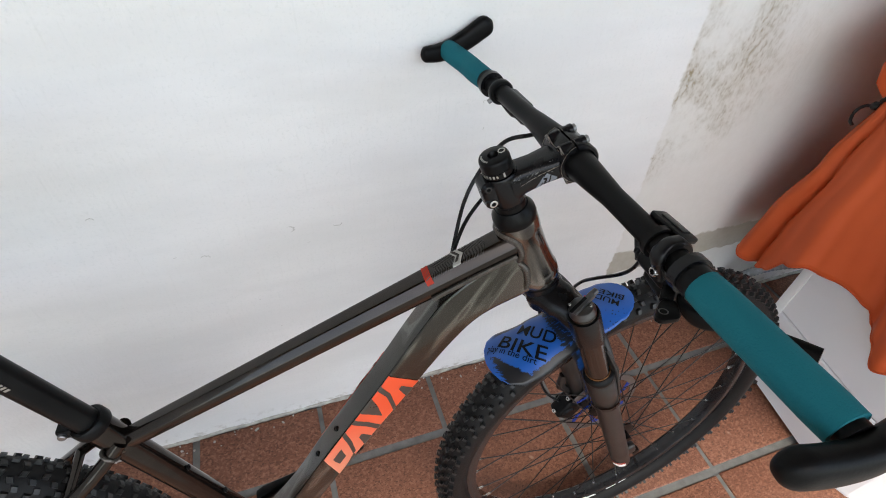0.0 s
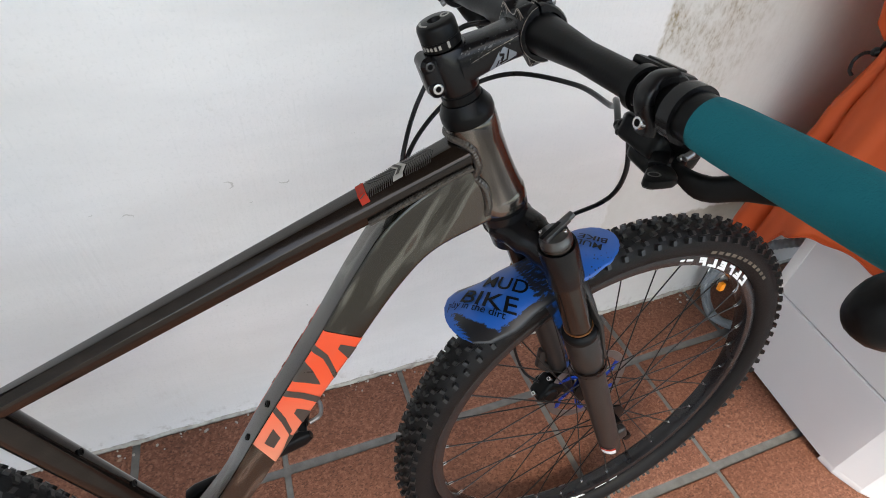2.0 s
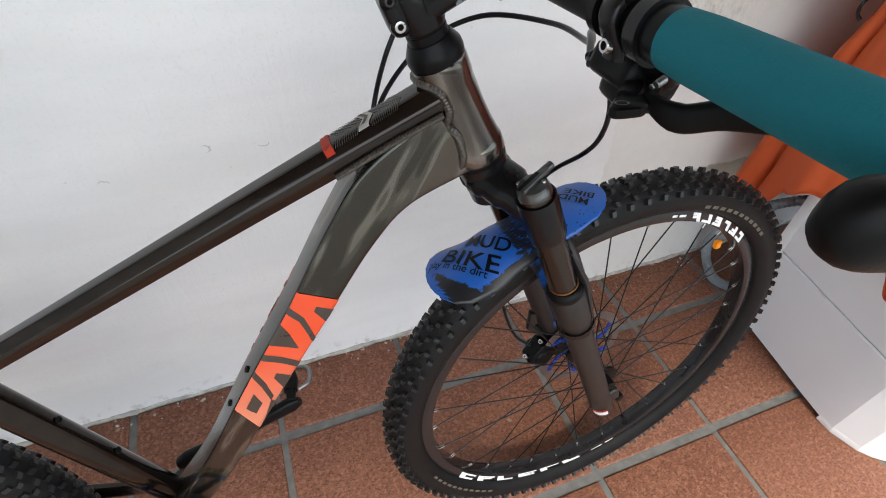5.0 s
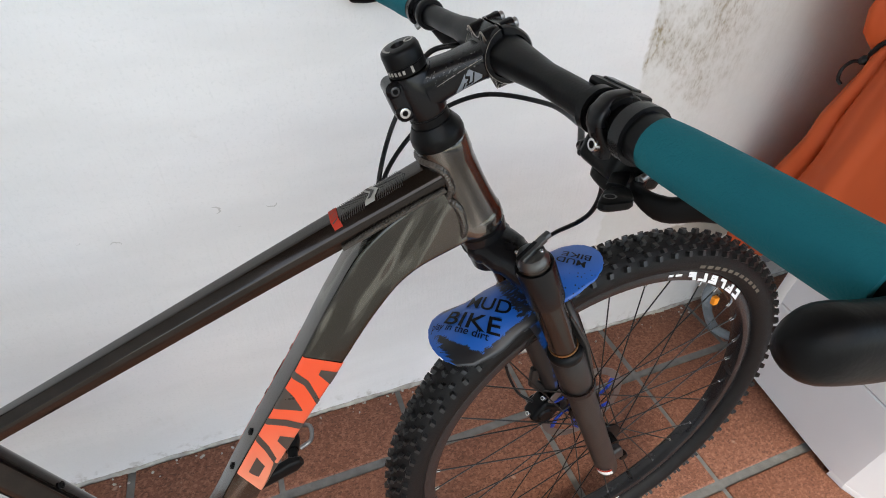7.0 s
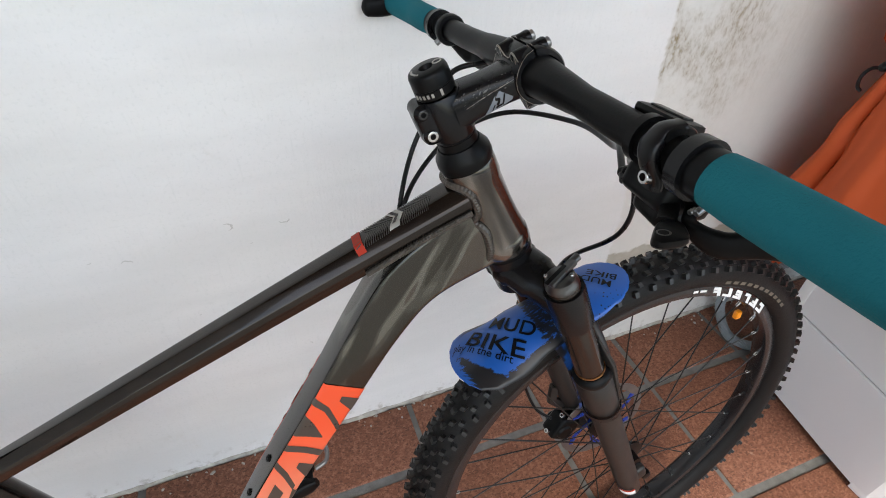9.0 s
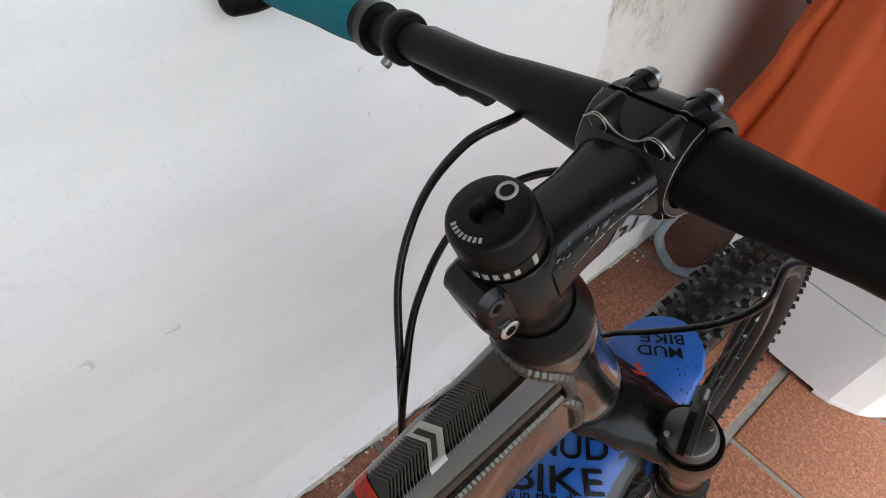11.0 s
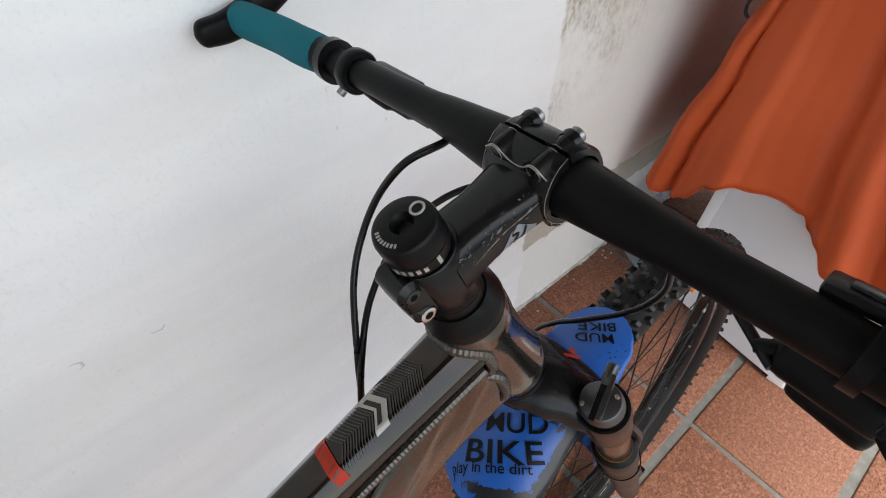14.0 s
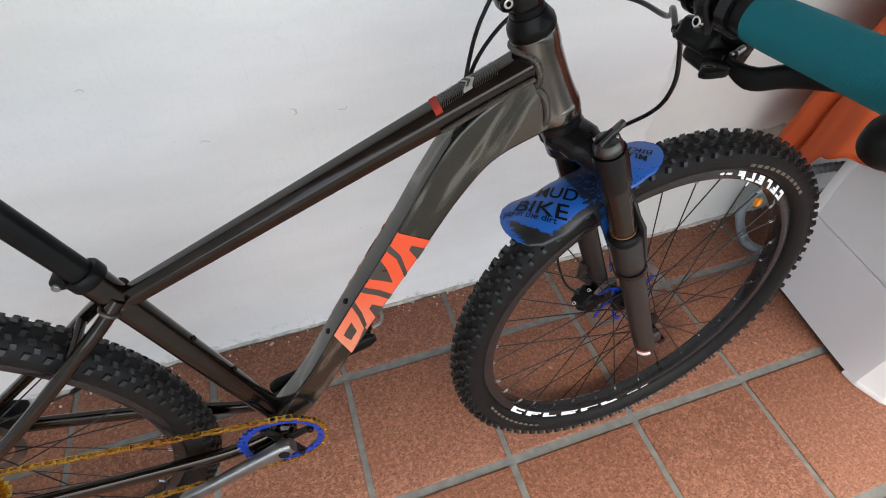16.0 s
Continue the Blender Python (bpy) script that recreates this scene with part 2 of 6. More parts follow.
M_GLOSS = material("black_gloss", (0.003, 0.003, 0.0035), 0.25, 0.0, second=(0.007, 0.007, 0.008), scale=14, bump=0.04, bump_scale=150, spec=0.24)
M_SATIN = material("black_satin_bar", (0.0032, 0.0031, 0.0034), 0.40, 0.0, second=(0.006, 0.0058, 0.006), scale=40, bump=0.06, bump_scale=500, spec=0.10)
M_RUBBER = material("tyre_rubber", (0.011, 0.011, 0.0115), 0.42, 0.0, second=(0.024, 0.0235, 0.023), scale=30, bump=0.2, bump_scale=220, spec=0.34)
M_SIDE = material("tyre_sidewall", (0.0075, 0.007, 0.007), 0.5, 0.0, second=(0.013, 0.0125, 0.0125), scale=50, bump=0.2, bump_scale=400, spec=0.12)
M_RIM = material("rim_black", (0.012, 0.012, 0.014), 0.24, 0.2, second=(0.02, 0.02, 0.021), scale=20)
M_SPOKE = material("spoke_black", (0.012, 0.012, 0.012), 0.35, 0.6)
M_CHROME = material("bright_steel", (0.62, 0.62, 0.62), 0.22, 1.0, second=(0.45, 0.45, 0.45), scale=90)
M_GREYMETAL = material("grey_metal", (0.20, 0.20, 0.205), 0.36, 0.9, second=(0.27, 0.27, 0.27), scale=60)
M_WORN = material("worn_metal", (0.52, 0.48, 0.43), 0.35, 0.8, second=(0.30, 0.27, 0.24), scale=300)
M_SCUFF = material("scuffed_paint", (0.15, 0.147, 0.14), 0.6, second=(0.07, 0.068, 0.065), scale=400, spec=0.2)
M_BORE_SHADE = material("bore_shade", (0.002, 0.002, 0.002), 0.8, spec=0.1)
M_DARKMETAL = material("dark_metal", (0.075, 0.075, 0.078), 0.34, 0.9, second=(0.11, 0.11, 0.11), scale=60)
M_CAPMETAL = material("cap_metal", (0.035, 0.035, 0.037), 0.24, 0.7, second=(0.055, 0.055, 0.057), scale=60)
M_STANCHION = material("stanchion_bronze", (0.046, 0.038, 0.034), 0.16, 0.85, second=(0.060, 0.051, 0.045), scale=12)
M_LOWER = material("fork_lower_matt", (0.015, 0.0135, 0.013), 0.42, 0.2, second=(0.023, 0.021, 0.0198), scale=18, bump=0.08, bump_scale=300)
M_COPPER = material("copper_seal", (0.35, 0.16, 0.06), 0.35, 0.7)
M_TEAL = material("teal_foam", (0.003, 0.115, 0.145), 0.85, 0.0, second=(0.005, 0.135, 0.165), scale=20, bump=0.35, bump_scale=600, spec=0.25)
M_BLUE = material("blue_anodised", (0.006, 0.05, 0.42), 0.28, 0.6, second=(0.012, 0.075, 0.55), scale=60)
M_WHITE = material("white_print", (0.78, 0.78, 0.76), 0.5, second=(0.70, 0.70, 0.69), scale=80)
M_TANPRINT = material("tan_print", (0.12, 0.10, 0.074), 0.6, second=(0.085, 0.071, 0.053), scale=90)
M_SILVERPRINT = material("silver_print", (0.36, 0.345, 0.315), 0.42, 0.3, second=(0.28, 0.27, 0.25), scale=60)
M_RED = fading_print()
M_REDPRINT = material("red_print", (0.42, 0.030, 0.012), 0.5, second=(0.34, 0.024, 0.011), scale=60, spec=0.2)
M_GOLD = material("gold_chain", (0.62, 0.40, 0.08), 0.28, 1.0, second=(0.45, 0.28, 0.05), scale=120)
M_CABLE = material("cable_black", (0.005, 0.005, 0.006), 0.3, second=(0.009, 0.009, 0.010), scale=40, spec=0.25)
M_CLOTH = material("orange_tarpaulin", (0.56, 0.094, 0.026), 0.58, second=(0.46, 0.070, 0.018), scale=4, bump=0.35, bump_scale=18, spec=0.3)
M_APPL = material("white_enamel", (0.76, 0.76, 0.77), 0.35, second=(0.70, 0.70, 0.715), scale=3, coat=0.1, spec=0.4)
M_SEAM = material("grey_seam", (0.28, 0.27, 0.25), 0.7)
M_HOSE = material("grey_hose", (0.27, 0.30, 0.32), 0.5, second=(0.22, 0.25, 0.27), scale=30)
M_AMBER = material("amber_plastic", (0.85, 0.28, 0.01), 0.3, second=(0.7, 0.2, 0.01), scale=90)
M_CHIP = material("chipped_paint", (0.50, 0.49, 0.47), 0.9, second=(0.62, 0.61, 0.59), scale=200)
M_PALEPRINT = material("pale_print", (0.20, 0.225, 0.26), 0.4, second=(0.16, 0.18, 0.21), scale=60)
M_STRIPE = material("pale_pinstripe", (0.033, 0.030, 0.028), 0.45, second=(0.027, 0.025, 0.023), scale=60)
M_MORTAR = material("mortar", (0.56, 0.54, 0.49), 0.95, second=(0.28, 0.25, 0.22), scale=45, bump=0.9, bump_scale=160)


# ---- mesh kit ----
def finish(bm, sharp=0.7):
    bmesh.ops.recalc_face_normals(bm, faces=bm.faces)
    for f in bm.faces:
        f.smooth = True
    for e in bm.edges:
        if len(e.link_faces) == 2 and e.calc_face_angle(0) > sharp:
            e.smooth = False
    return bm


def part(name, bm, mat, parent=None, label="", kind="", move=None, sharp=0.7):
    finish(bm, sharp)
    if move is not None:
        bm.transform(move)
    me = bpy.data.meshes.new(name)
    bm.to_mesh(me)
    bm.free()
    me.materials.append(mat)
    ob = new(name, me)
    ob.parent = parent
    return tagged(ob, label=label, kind=kind)


def sweep(points, radii, n=16, power=2.0, ref=(0, 1, 0), cap=True, closed=False, bm=None, section=None):
    """A tube through the points; radii: one number, or per point a number or (across, upward); power 2 is round, more is boxier."""
    bm = bm or bmesh.new()
    pts = [Vector(p) for p in points]
    if not isinstance(radii, (list, tuple)):
        radii = [radii] * len(pts)
    ref = Vector(ref)
    rings = []
    side = None
    for i, p in enumerate(pts):
        if closed:
            t = pts[(i + 1) % len(pts)] - pts[i - 1]
        else:
            t = pts[min(i + 1, len(pts) - 1)] - pts[max(i - 1, 0)]
        t.normalize()
        s = (side if side is not None and ref.length == 0 else ref)
        s = s - t * s.dot(t)
        if s.length < 1e-4:
            s = t.orthogonal()
        s.normalize()
        side = s
        u = s.cross(t).normalized()
        r = radii[i]
        a, b = (r, r) if isinstance(r, (int, float)) else r
        ring = []
        if section:
            rings.append([bm.verts.new(p + s * (a * c) + u * (b * d)) for c, d in section])
            continue
        for k in range(n):
            w = 2 * math.pi * (k + 0.5) / n
            c, d = math.cos(w), math.sin(w)
            c, d = math.copysign(abs(c) ** (2 / power), c), math.copysign(abs(d) ** (2 / power), d)
            ring.append(bm.verts.new(p + s * (a * c) + u * (b * d)))
        rings.append(ring)
    m = len(rings)
    for i in range(m if closed else m - 1):
        a, b = rings[i], rings[(i + 1) % m]
        for k in range(len(a)):
            bm.faces.new((a[k], a[(k + 1) % len(a)], b[(k + 1) % len(a)], b[k]))
    if cap and not closed:
        bm.faces.new(rings[0])
        bm.faces.new(rings[-1])
    return bm


def rounded(corners, r, steps=4):
    """A closed outline through the corners with each one rounded off by the share r of its edges."""
    out = []
    n = len(corners)
    for i in range(n):
        p, a, c = Vector(corners[i]), Vector(corners[i - 1]), Vector(corners[(i + 1) % n])
        s, e = p.lerp(a, r), p.lerp(c, r)
        for j in range(steps + 1):
            t = j / steps
            q = s * (1 - t) ** 2 + p * 2 * t * (1 - t) + e * t * t
            out.append((q.x, q.y))
    return out


def curve(points, steps=8):
    """Catmull-Rom points through the given ones."""
    p = [Vector(q) for q in points]
    p = [2 * p[0] - p[1]] + p + [2 * p[-1] - p[-2]]
    out = []
    for i in range(1, len(p) - 2):
        for k in range(steps):
            t = k / steps
            out.append(0.5 * ((2 * p[i]) + (p[i + 1] - p[i - 1]) * t + (2 * p[i - 1] - 5 * p[i] + 4 * p[i + 1] - p[i + 2]) * t * t
                              + (3 * p[i] - p[i - 1] - 3 * p[i + 1] + p[i + 2]) * t ** 3))
    out.append(p[-2])
    return out


def lathe(profile, start, axis, n=32, bm=None, closed=False):
    """Profile rows (along the axis, radius), turned about the axis through start."""
    bm = bm or bmesh.new()
    ax = Vector(axis).normalized()
    s = ax.orthogonal().normalized()
    u = ax.cross(s)
    rings = []
    for a, r in profile:
        c = Vector(start) + ax * a
        if r < 1e-6:
            rings.append([bm.verts.new(c)])
        else:
            rings.append([bm.verts.new(c + (s * math.cos(2 * math.pi * k / n) + u * math.sin(2 * math.pi * k / n)) * r) for k in range(n)])
    m = len(rings)
    for i in range(m if closed else m - 1):
        a, b = rings[i], rings[(i + 1) % m]
        if len(a) == 1 and len(b) == 1:
            continue
        for k in range(n):
            k2 = (k + 1) % n
            if len(a) == 1:
                bm.faces.new((a[0], b[k], b[k2]))
            elif len(b) == 1:
                bm.faces.new((a[k], a[k2], b[0]))
            else:
                bm.faces.new((a[k], a[k2], b[k2], b[k]))
    return bm


def rod(a, b, r, n=12, bm=None, chamfer=0.0):
    a, b = Vector(a), Vector(b)
    l = (b - a).length
    c = chamfer or min(r * 0.2, l * 0.2)
    return lathe([(0, 0), (0, r - c), (c, r), (l - c, r), (l, r - c), (l, 0)], a, b - a, n, bm)


def block(size, bevel=0.002, m=None, segs=2, bm=None):
    bm2 = bmesh.new()
    bmesh.ops.create_cube(bm2, size=1)
    bmesh.ops.scale(bm2, vec=size, verts=bm2.verts)
    if bevel:
        bmesh.ops.bevel(bm2, geom=bm2.edges[:], offset=bevel, segments=segs, affect="EDGES", profile=0.6)
    if m is not None:
        bm2.transform(m)
    if bm is None:
        return bm2
    me = bpy.data.meshes.new("tmp")
    bm2.to_mesh(me)
    bm2.free()
    bm.from_mesh(me)
    bpy.data.meshes.remove(me)
    return bm


def socket_bolt(a, b, r, n=14):
    """A cap bolt from its seat a to its head's top b with a hex hollow."""
    a, b = Vector(a), Vector(b)
    l = (b - a).length
    return lathe([(0, r * 0.98), (l * 0.8, r), (l, r * 0.85), (l, r * 0.55), (l * 0.45, r * 0.5), (l * 0.45, 0)], a, b - a, n)


def bolt(name, a, b, r, mat, parent, move):
    """A socket bolt, with a near-black disc painting the shade in its hex hollow."""
    a, b = Vector(a), Vector(b)
    head = part(name, socket_bolt(a, b, r), mat, parent, move=move)
    n = (b - a).normalized()
    part("hollow_shade", lathe([(-0.0003, 0.0), (-0.0003, r * 0.50), (0.0001, r * 0.56), (0.0001, 0.0)], b, n, 6), M_BORE_SHADE, parent, move=move)
    return head


def frame_of(origin, x, z):
    """A pose matrix from an origin, an x axis and an approximate z axis."""
    x = Vector(x).normalized()
    z = Vector(z)
    y = z.cross(x).normalized()
    z = x.cross(y)
    m = Matrix((x, y, z)).transposed().to_4x4()
    m.translation = origin
    return m


# ---- the place: yard floor and walls ----
ROOM = pose(0, 0.012, 0, 0, 0, 1.26)


def wall(name, size, at, label, mat, grid=None):
    bm = bmesh.new()
    sx, sy, sz = size
    if grid:
        nx, nz = grid
        rows = []
        for j in range(nz + 1):
            row = []
            for i in range(nx + 1):
                x, z = at[0] + sx * i / nx, at[2] + sz * j / nz
                d = 0.0025 * noise.noise((x * 3.1, 0.3, z * 3.1)) + 0.0012 * noise.noise((x * 11, 4.0, z * 11))
                row.append(bm.verts.new((x, at[1] - d, z)))
            rows.append(row)
        for j in range(nz):
            for i in range(nx):
                bm.faces.new((rows[j][i], rows[j][i + 1], rows[j + 1][i + 1], rows[j + 1][i]))
        edge = [v for v in rows[0]] + [r[-1] for r in rows[1:]] + rows[-1][-2::-1] + [r[0] for r in rows[-2:0:-1]]
        back = [bm.verts.new((v.co.x, at[1] + sy, v.co.z)) for v in edge]
        n = len(edge)
        for k in range(n):
            bm.faces.new((edge[k], back[k], back[(k + 1) % n], edge[(k + 1) % n]))
        bm.faces.new(back)
    else:
        block(size, 0.0, Matrix.Translation((at[0] + sx / 2, at[1] + sy / 2, at[2] + sz / 2)), bm=bm)
    ob = part(name, bm, mat, label=label, kind="structure", sharp=0.9)
    ob.matrix_world = ROOM
    return tagged(ob, category="wall")


wall("wall_north", (15.0, 0.2, 2.7), (-7.4, 0.0, -0.02), "white painted wall with an older damp-stained stretch beside it", M_WALL, (300, 64))
wall("wall_west", (0.2, 9.2, 1.1), (-7.4, -9.0, -0.02), "low white plastered side wall of the yard", M_PLASTER)
# unseen wall, added to cut the sky light reaching the wall's left stretch
wall("wall_sky_block", (0.2, 2.17, 2.7), (-2.6, -2.17, -0.02), "unseen white wall added to block sky light from the left", M_PLASTER)
wall("wall_east", (0.2, 9.2, 1.1), (7.4, -9.0, -0.02), "low white plastered wall at the yard's end", M_PLASTER)
def shade_roof():
    """An unseen roof added to shade the wall and darken reflections; its free side lets the daylight in."""
    ob = part("ceiling", block((15.0, 2.35, 0.16), 0.0, Matrix.Translation((0.1, -1.0, 2.76))), M_DARK_ROOF, label="unseen dark brown roof added to shade the tiled walkway", kind="structure")
    tagged(ob, category="ceiling").matrix_world = ROOM


shade_roof()
wall("wall_south", (15.0, 0.2, 1.1), (-7.4, -9.2, -0.02), "low white plastered wall behind the walkway", M_PLASTER)

PITCH, JOINT, ROW_JOINT, FIRST = 0.303, 0.0135, 0.0195, -0.172


def tile_mesh(w, d):
    bm = block((w, d, 0.012), 0.0035, Matrix.Translation((0, 0, -0.006)), 2)
    finish(bm, 1.2)
    me = bpy.data.meshes.new("tile")
    bm.to_mesh(me)
    bm.free()
    me.materials.append(M_TILE)
    return me


def lay_floor():
    floor = part("floor", block((6.4, 1.28, 0.2), 0.0, Matrix.Translation((-0.155, -0.44, -0.104))), M_GROUT,
                 label="red terracotta tile floor with wide grey grout joints", kind="structure")
    tagged(floor, category="floor").matrix_world = ROOM
    full, cut = tile_mesh(PITCH - JOINT, PITCH - ROW_JOINT), tile_mesh(PITCH - JOINT, -FIRST - ROW_JOINT * 0.5 - 0.006)
    rng = random.Random(4)
    for row in range(0, 4):
        for col in range(-11, 10):
            cy = (FIRST + ROW_JOINT / 2 - 0.006) / 2 if row == 0 else FIRST - PITCH * (row - 0.5)
            ob = new("tile", cut if row == 0 else full)
            ob.parent = floor
            ob.matrix_basis = pose(PITCH * (col + 0.5) + rng.uniform(-0.0015, 0.0015), cy + rng.uniform(-0.0015, 0.0015), rng.uniform(-0.0008, 0.0008),
                                   rng.uniform(-0.12, 0.12), rng.uniform(-0.12, 0.12), rng.uniform(-0.25, 0.25))
    return floor


lay_floor()


def yard():
    # unseen ground whose grey is set by the light it throws on the wall
    ob = part("ground", block((15.2, 9.6, 0.2), 0.0, Matrix.Translation((0.1, -4.6, -0.128))), M_BOUNCE_GROUND, label="unseen grey ground added round the tiled walkway for bounce light", kind="structure")
    tagged(ob, category="ground").matrix_world = ROOM


yard()


def mortar_edge():
    """The ragged mortar bead where the wall meets the tiles, with crumbs of plaster."""
    rng = random.Random(9)
    bm = bmesh.new()
    n = 420
    prev = None
    for i in range(n + 1):
        x = -2.2 + 4.0 * i / n
        w = 0.006 + 0.006 * noise.noise((x * 14, 0, 0)) + 0.004 * noise.noise((x * 50, 2, 0))
        h = 0.007 + 0.005 * noise.noise((x * 18, 5, 0)) + 0.003 * noise.noise((x * 60, 7, 0))
        w, h = max(w, 0.0015), max(h, 0.0015)
        ring = [bm.verts.new(v) for v in ((x, 0.004, -0.003), (x, -w, -0.003), (x, -w * 0.8, h * 0.5), (x, -w * 0.25, h), (x, 0.004, h))]
        if prev:
            for k in range(5):
                bm.faces.new((prev[k], prev[(k + 1) % 5], ring[(k + 1) % 5], ring[k]))
        prev = ring
    ob = part("trim", bm, M_MORTAR, label="ragged grey mortar bead along the wall's foot", kind="structure", sharp=2.0)
    ob.matrix_world = ROOM
    tagged(ob, category="trim")
    bm = bmesh.new()
    for i in range(110):
        x = rng.uniform(-1.0, 1.1)
        y = -abs(rng.gauss(0, 0.018)) - 0.006
        s = rng.uniform(0.0012, 0.0045)
        m = pose(x, y, s * 0.5, rng.uniform(0, 360), rng.uniform(0, 360), rng.uniform(0, 360)) @ Matrix.Diagonal((s, s * rng.uniform(0.6, 1.4), s * 0.7, 1))
        bmesh.ops.create_icosphere(bm, subdivisions=1, radius=1.0, matrix=m)
    big = ((0.455, -0.022, 0.011), (0.47, -0.03, 0.006), (0.44, -0.018, 0.005))
    for x, y, s in big:
        bmesh.ops.create_icosphere(bm, subdivisions=2, radius=s, matrix=pose(x, y, s * 0.6, 20, 10, 40))
    for v in bm.verts:
        v.co += Vector((0.0008 * noise.noise(v.co * 300), 0.0008 * noise.noise(v.co * 280 + Vector((9, 0, 0))), 0))
    ob = part("plaster_crumbs", bm, M_MORTAR, label="loose crumbs of plaster and mortar on the floor tiles", kind="stuff", sharp=0.4)
    ob.matrix_world = ROOM
    tagged(ob, category="rubble")


mortar_edge()


# ---- covered appliance ----
def plan(d=0.0):
    """The appliance's outline seen from above, grown by d: points from the rear edge by the bicycle round to the other rear corner."""
    left = [(0.893, -0.205), (0.884, -0.285), (0.875, -0.365), (0.866, -0.44), (0.860, -0.505), (0.862, -0.540), (0.884, -0.594), (0.903, -0.617), (0.950, -0.652), (1.02, -0.668), (1.10, -0.673)]
    pts = left + [(2.35 - x, y) for x, y in left[::-1]] + [(1.44, -0.190), (1.30, -0.188), (1.16, -0.188), (1.02, -0.188), (0.91, -0.190)]
    out = []
    n = len(pts)
    for i, (x, y) in enumerate(pts):
        t = Vector((pts[(i + 1) % n][0] - pts[i - 1][0], pts[(i + 1) % n][1] - pts[i - 1][1]))
        t.normalize()
        out.append((Vector((x, y)), Vector((t.y, -t.x))))
    return [(p + nn * d, nn) for p, nn in out]


def prism(levels):
    """A closed solid from (height, growth) rows of the plan."""
    bm = bmesh.new()
    rings = [[bm.verts.new((p.x, p.y, z)) for p, _ in plan(d)] for z, d in levels]
    n = len(rings[0])
    for a, b in zip(rings, rings[1:]):
        for k in range(n):
            bm.faces.new((a[k], a[(k + 1) % n], b[(k + 1) % n], b[k]))
    bm.faces.new(rings[0])
    bm.faces.new(rings[-1])
    return bm


def appliance():
    body = part("covered_appliance", prism([(0.02, -0.012), (0.76, -0.012)]), M_SEAM, label="white enamel household appliance under an orange cover on the tiles", sharp=0.5)
    tagged(body, category="appliance")
    part("lower_panel", prism([(0.012, -0.006), (0.016, 0.0), (0.244, 0.0), (0.247, -0.003)]), M_APPL, body, sharp=0.3)
    skirt = sweep([(x, y, 0.011) for x, y in ((0.8615, -0.507), (0.8635, -0.541), (0.8855, -0.594), (0.9045, -0.616), (0.951, -0.651), (1.02, -0.667), (1.10, -0.672))], [(0.002, 0.009)] * 7, 8, 5, ref=(1, 0, 0))
    part("corner_skirt", skirt, M_APPL, body, sharp=0.3)
    part("upper_panel", prism([(0.2495, -0.003), (0.2525, 0.0), (0.755, 0.0), (0.77, -0.012)]), M_APPL, body, sharp=0.3)
    strip = sweep([(0.8930, -0.196, 0.008), (0.8930, -0.196, 0.76)], [(0.0035, 0.012)] * 2, 8, 5, ref=(1, 0, 0))
    part("rear_edge_strip", strip, M_PLASTER, body)
    for x, y in ((0.95, -0.27), (0.95, -0.56), (1.38, -0.27), (1.38, -0.56)):
        part("foot", rod((x, y, 0.0), (x, y, 0.03), 0.02, 14), M_BLACK, body)
    return body


def interp(rows, v):
    for (a, p), (b, q) in zip(rows, rows[1:]):
        if v <= b:
            w = max(0.0, (v - a) / (b - a))
            w = w * w * (3 - 2 * w)
            return p + (q - p) * w
    return rows[-1][1]


REAR_ROWS = [(0.0, -0.118), (0.35, -0.092), (0.75, -0.058), (1.0, -0.046)]
HEM_ROWS = [(0.0, 0.362), (0.08, 0.350), (0.13, 0.356), (0.18, 0.378), (0.243, 0.438), (0.32, 0.468), (0.447, 0.478), (0.528, 0.466), (0.567, 0.438), (0.61, 0.436), (0.68, 0.402), (0.74, 0.42), (0.82, 0.385), (0.9, 0.42), (1.0, 0.40)]
FOLD_ROWS = [(0.0, 0.030), (0.05, 0.038), (0.085, 0.026), (0.108, 0.000), (0.135, 0.026), (0.20, 0.036), (0.28, 0.048), (0.34, 0.032), (0.42, 0.022), (0.50, 0.014), (0.565, 0.002), (0.62, 0.036), (0.70, 0.056), (0.80, 0.012), (0.90, 0.050), (1.0, 0.026)]
LEFT_X, RIGHT_X, FRONT_Y = 0.846, 1.50, -0.69


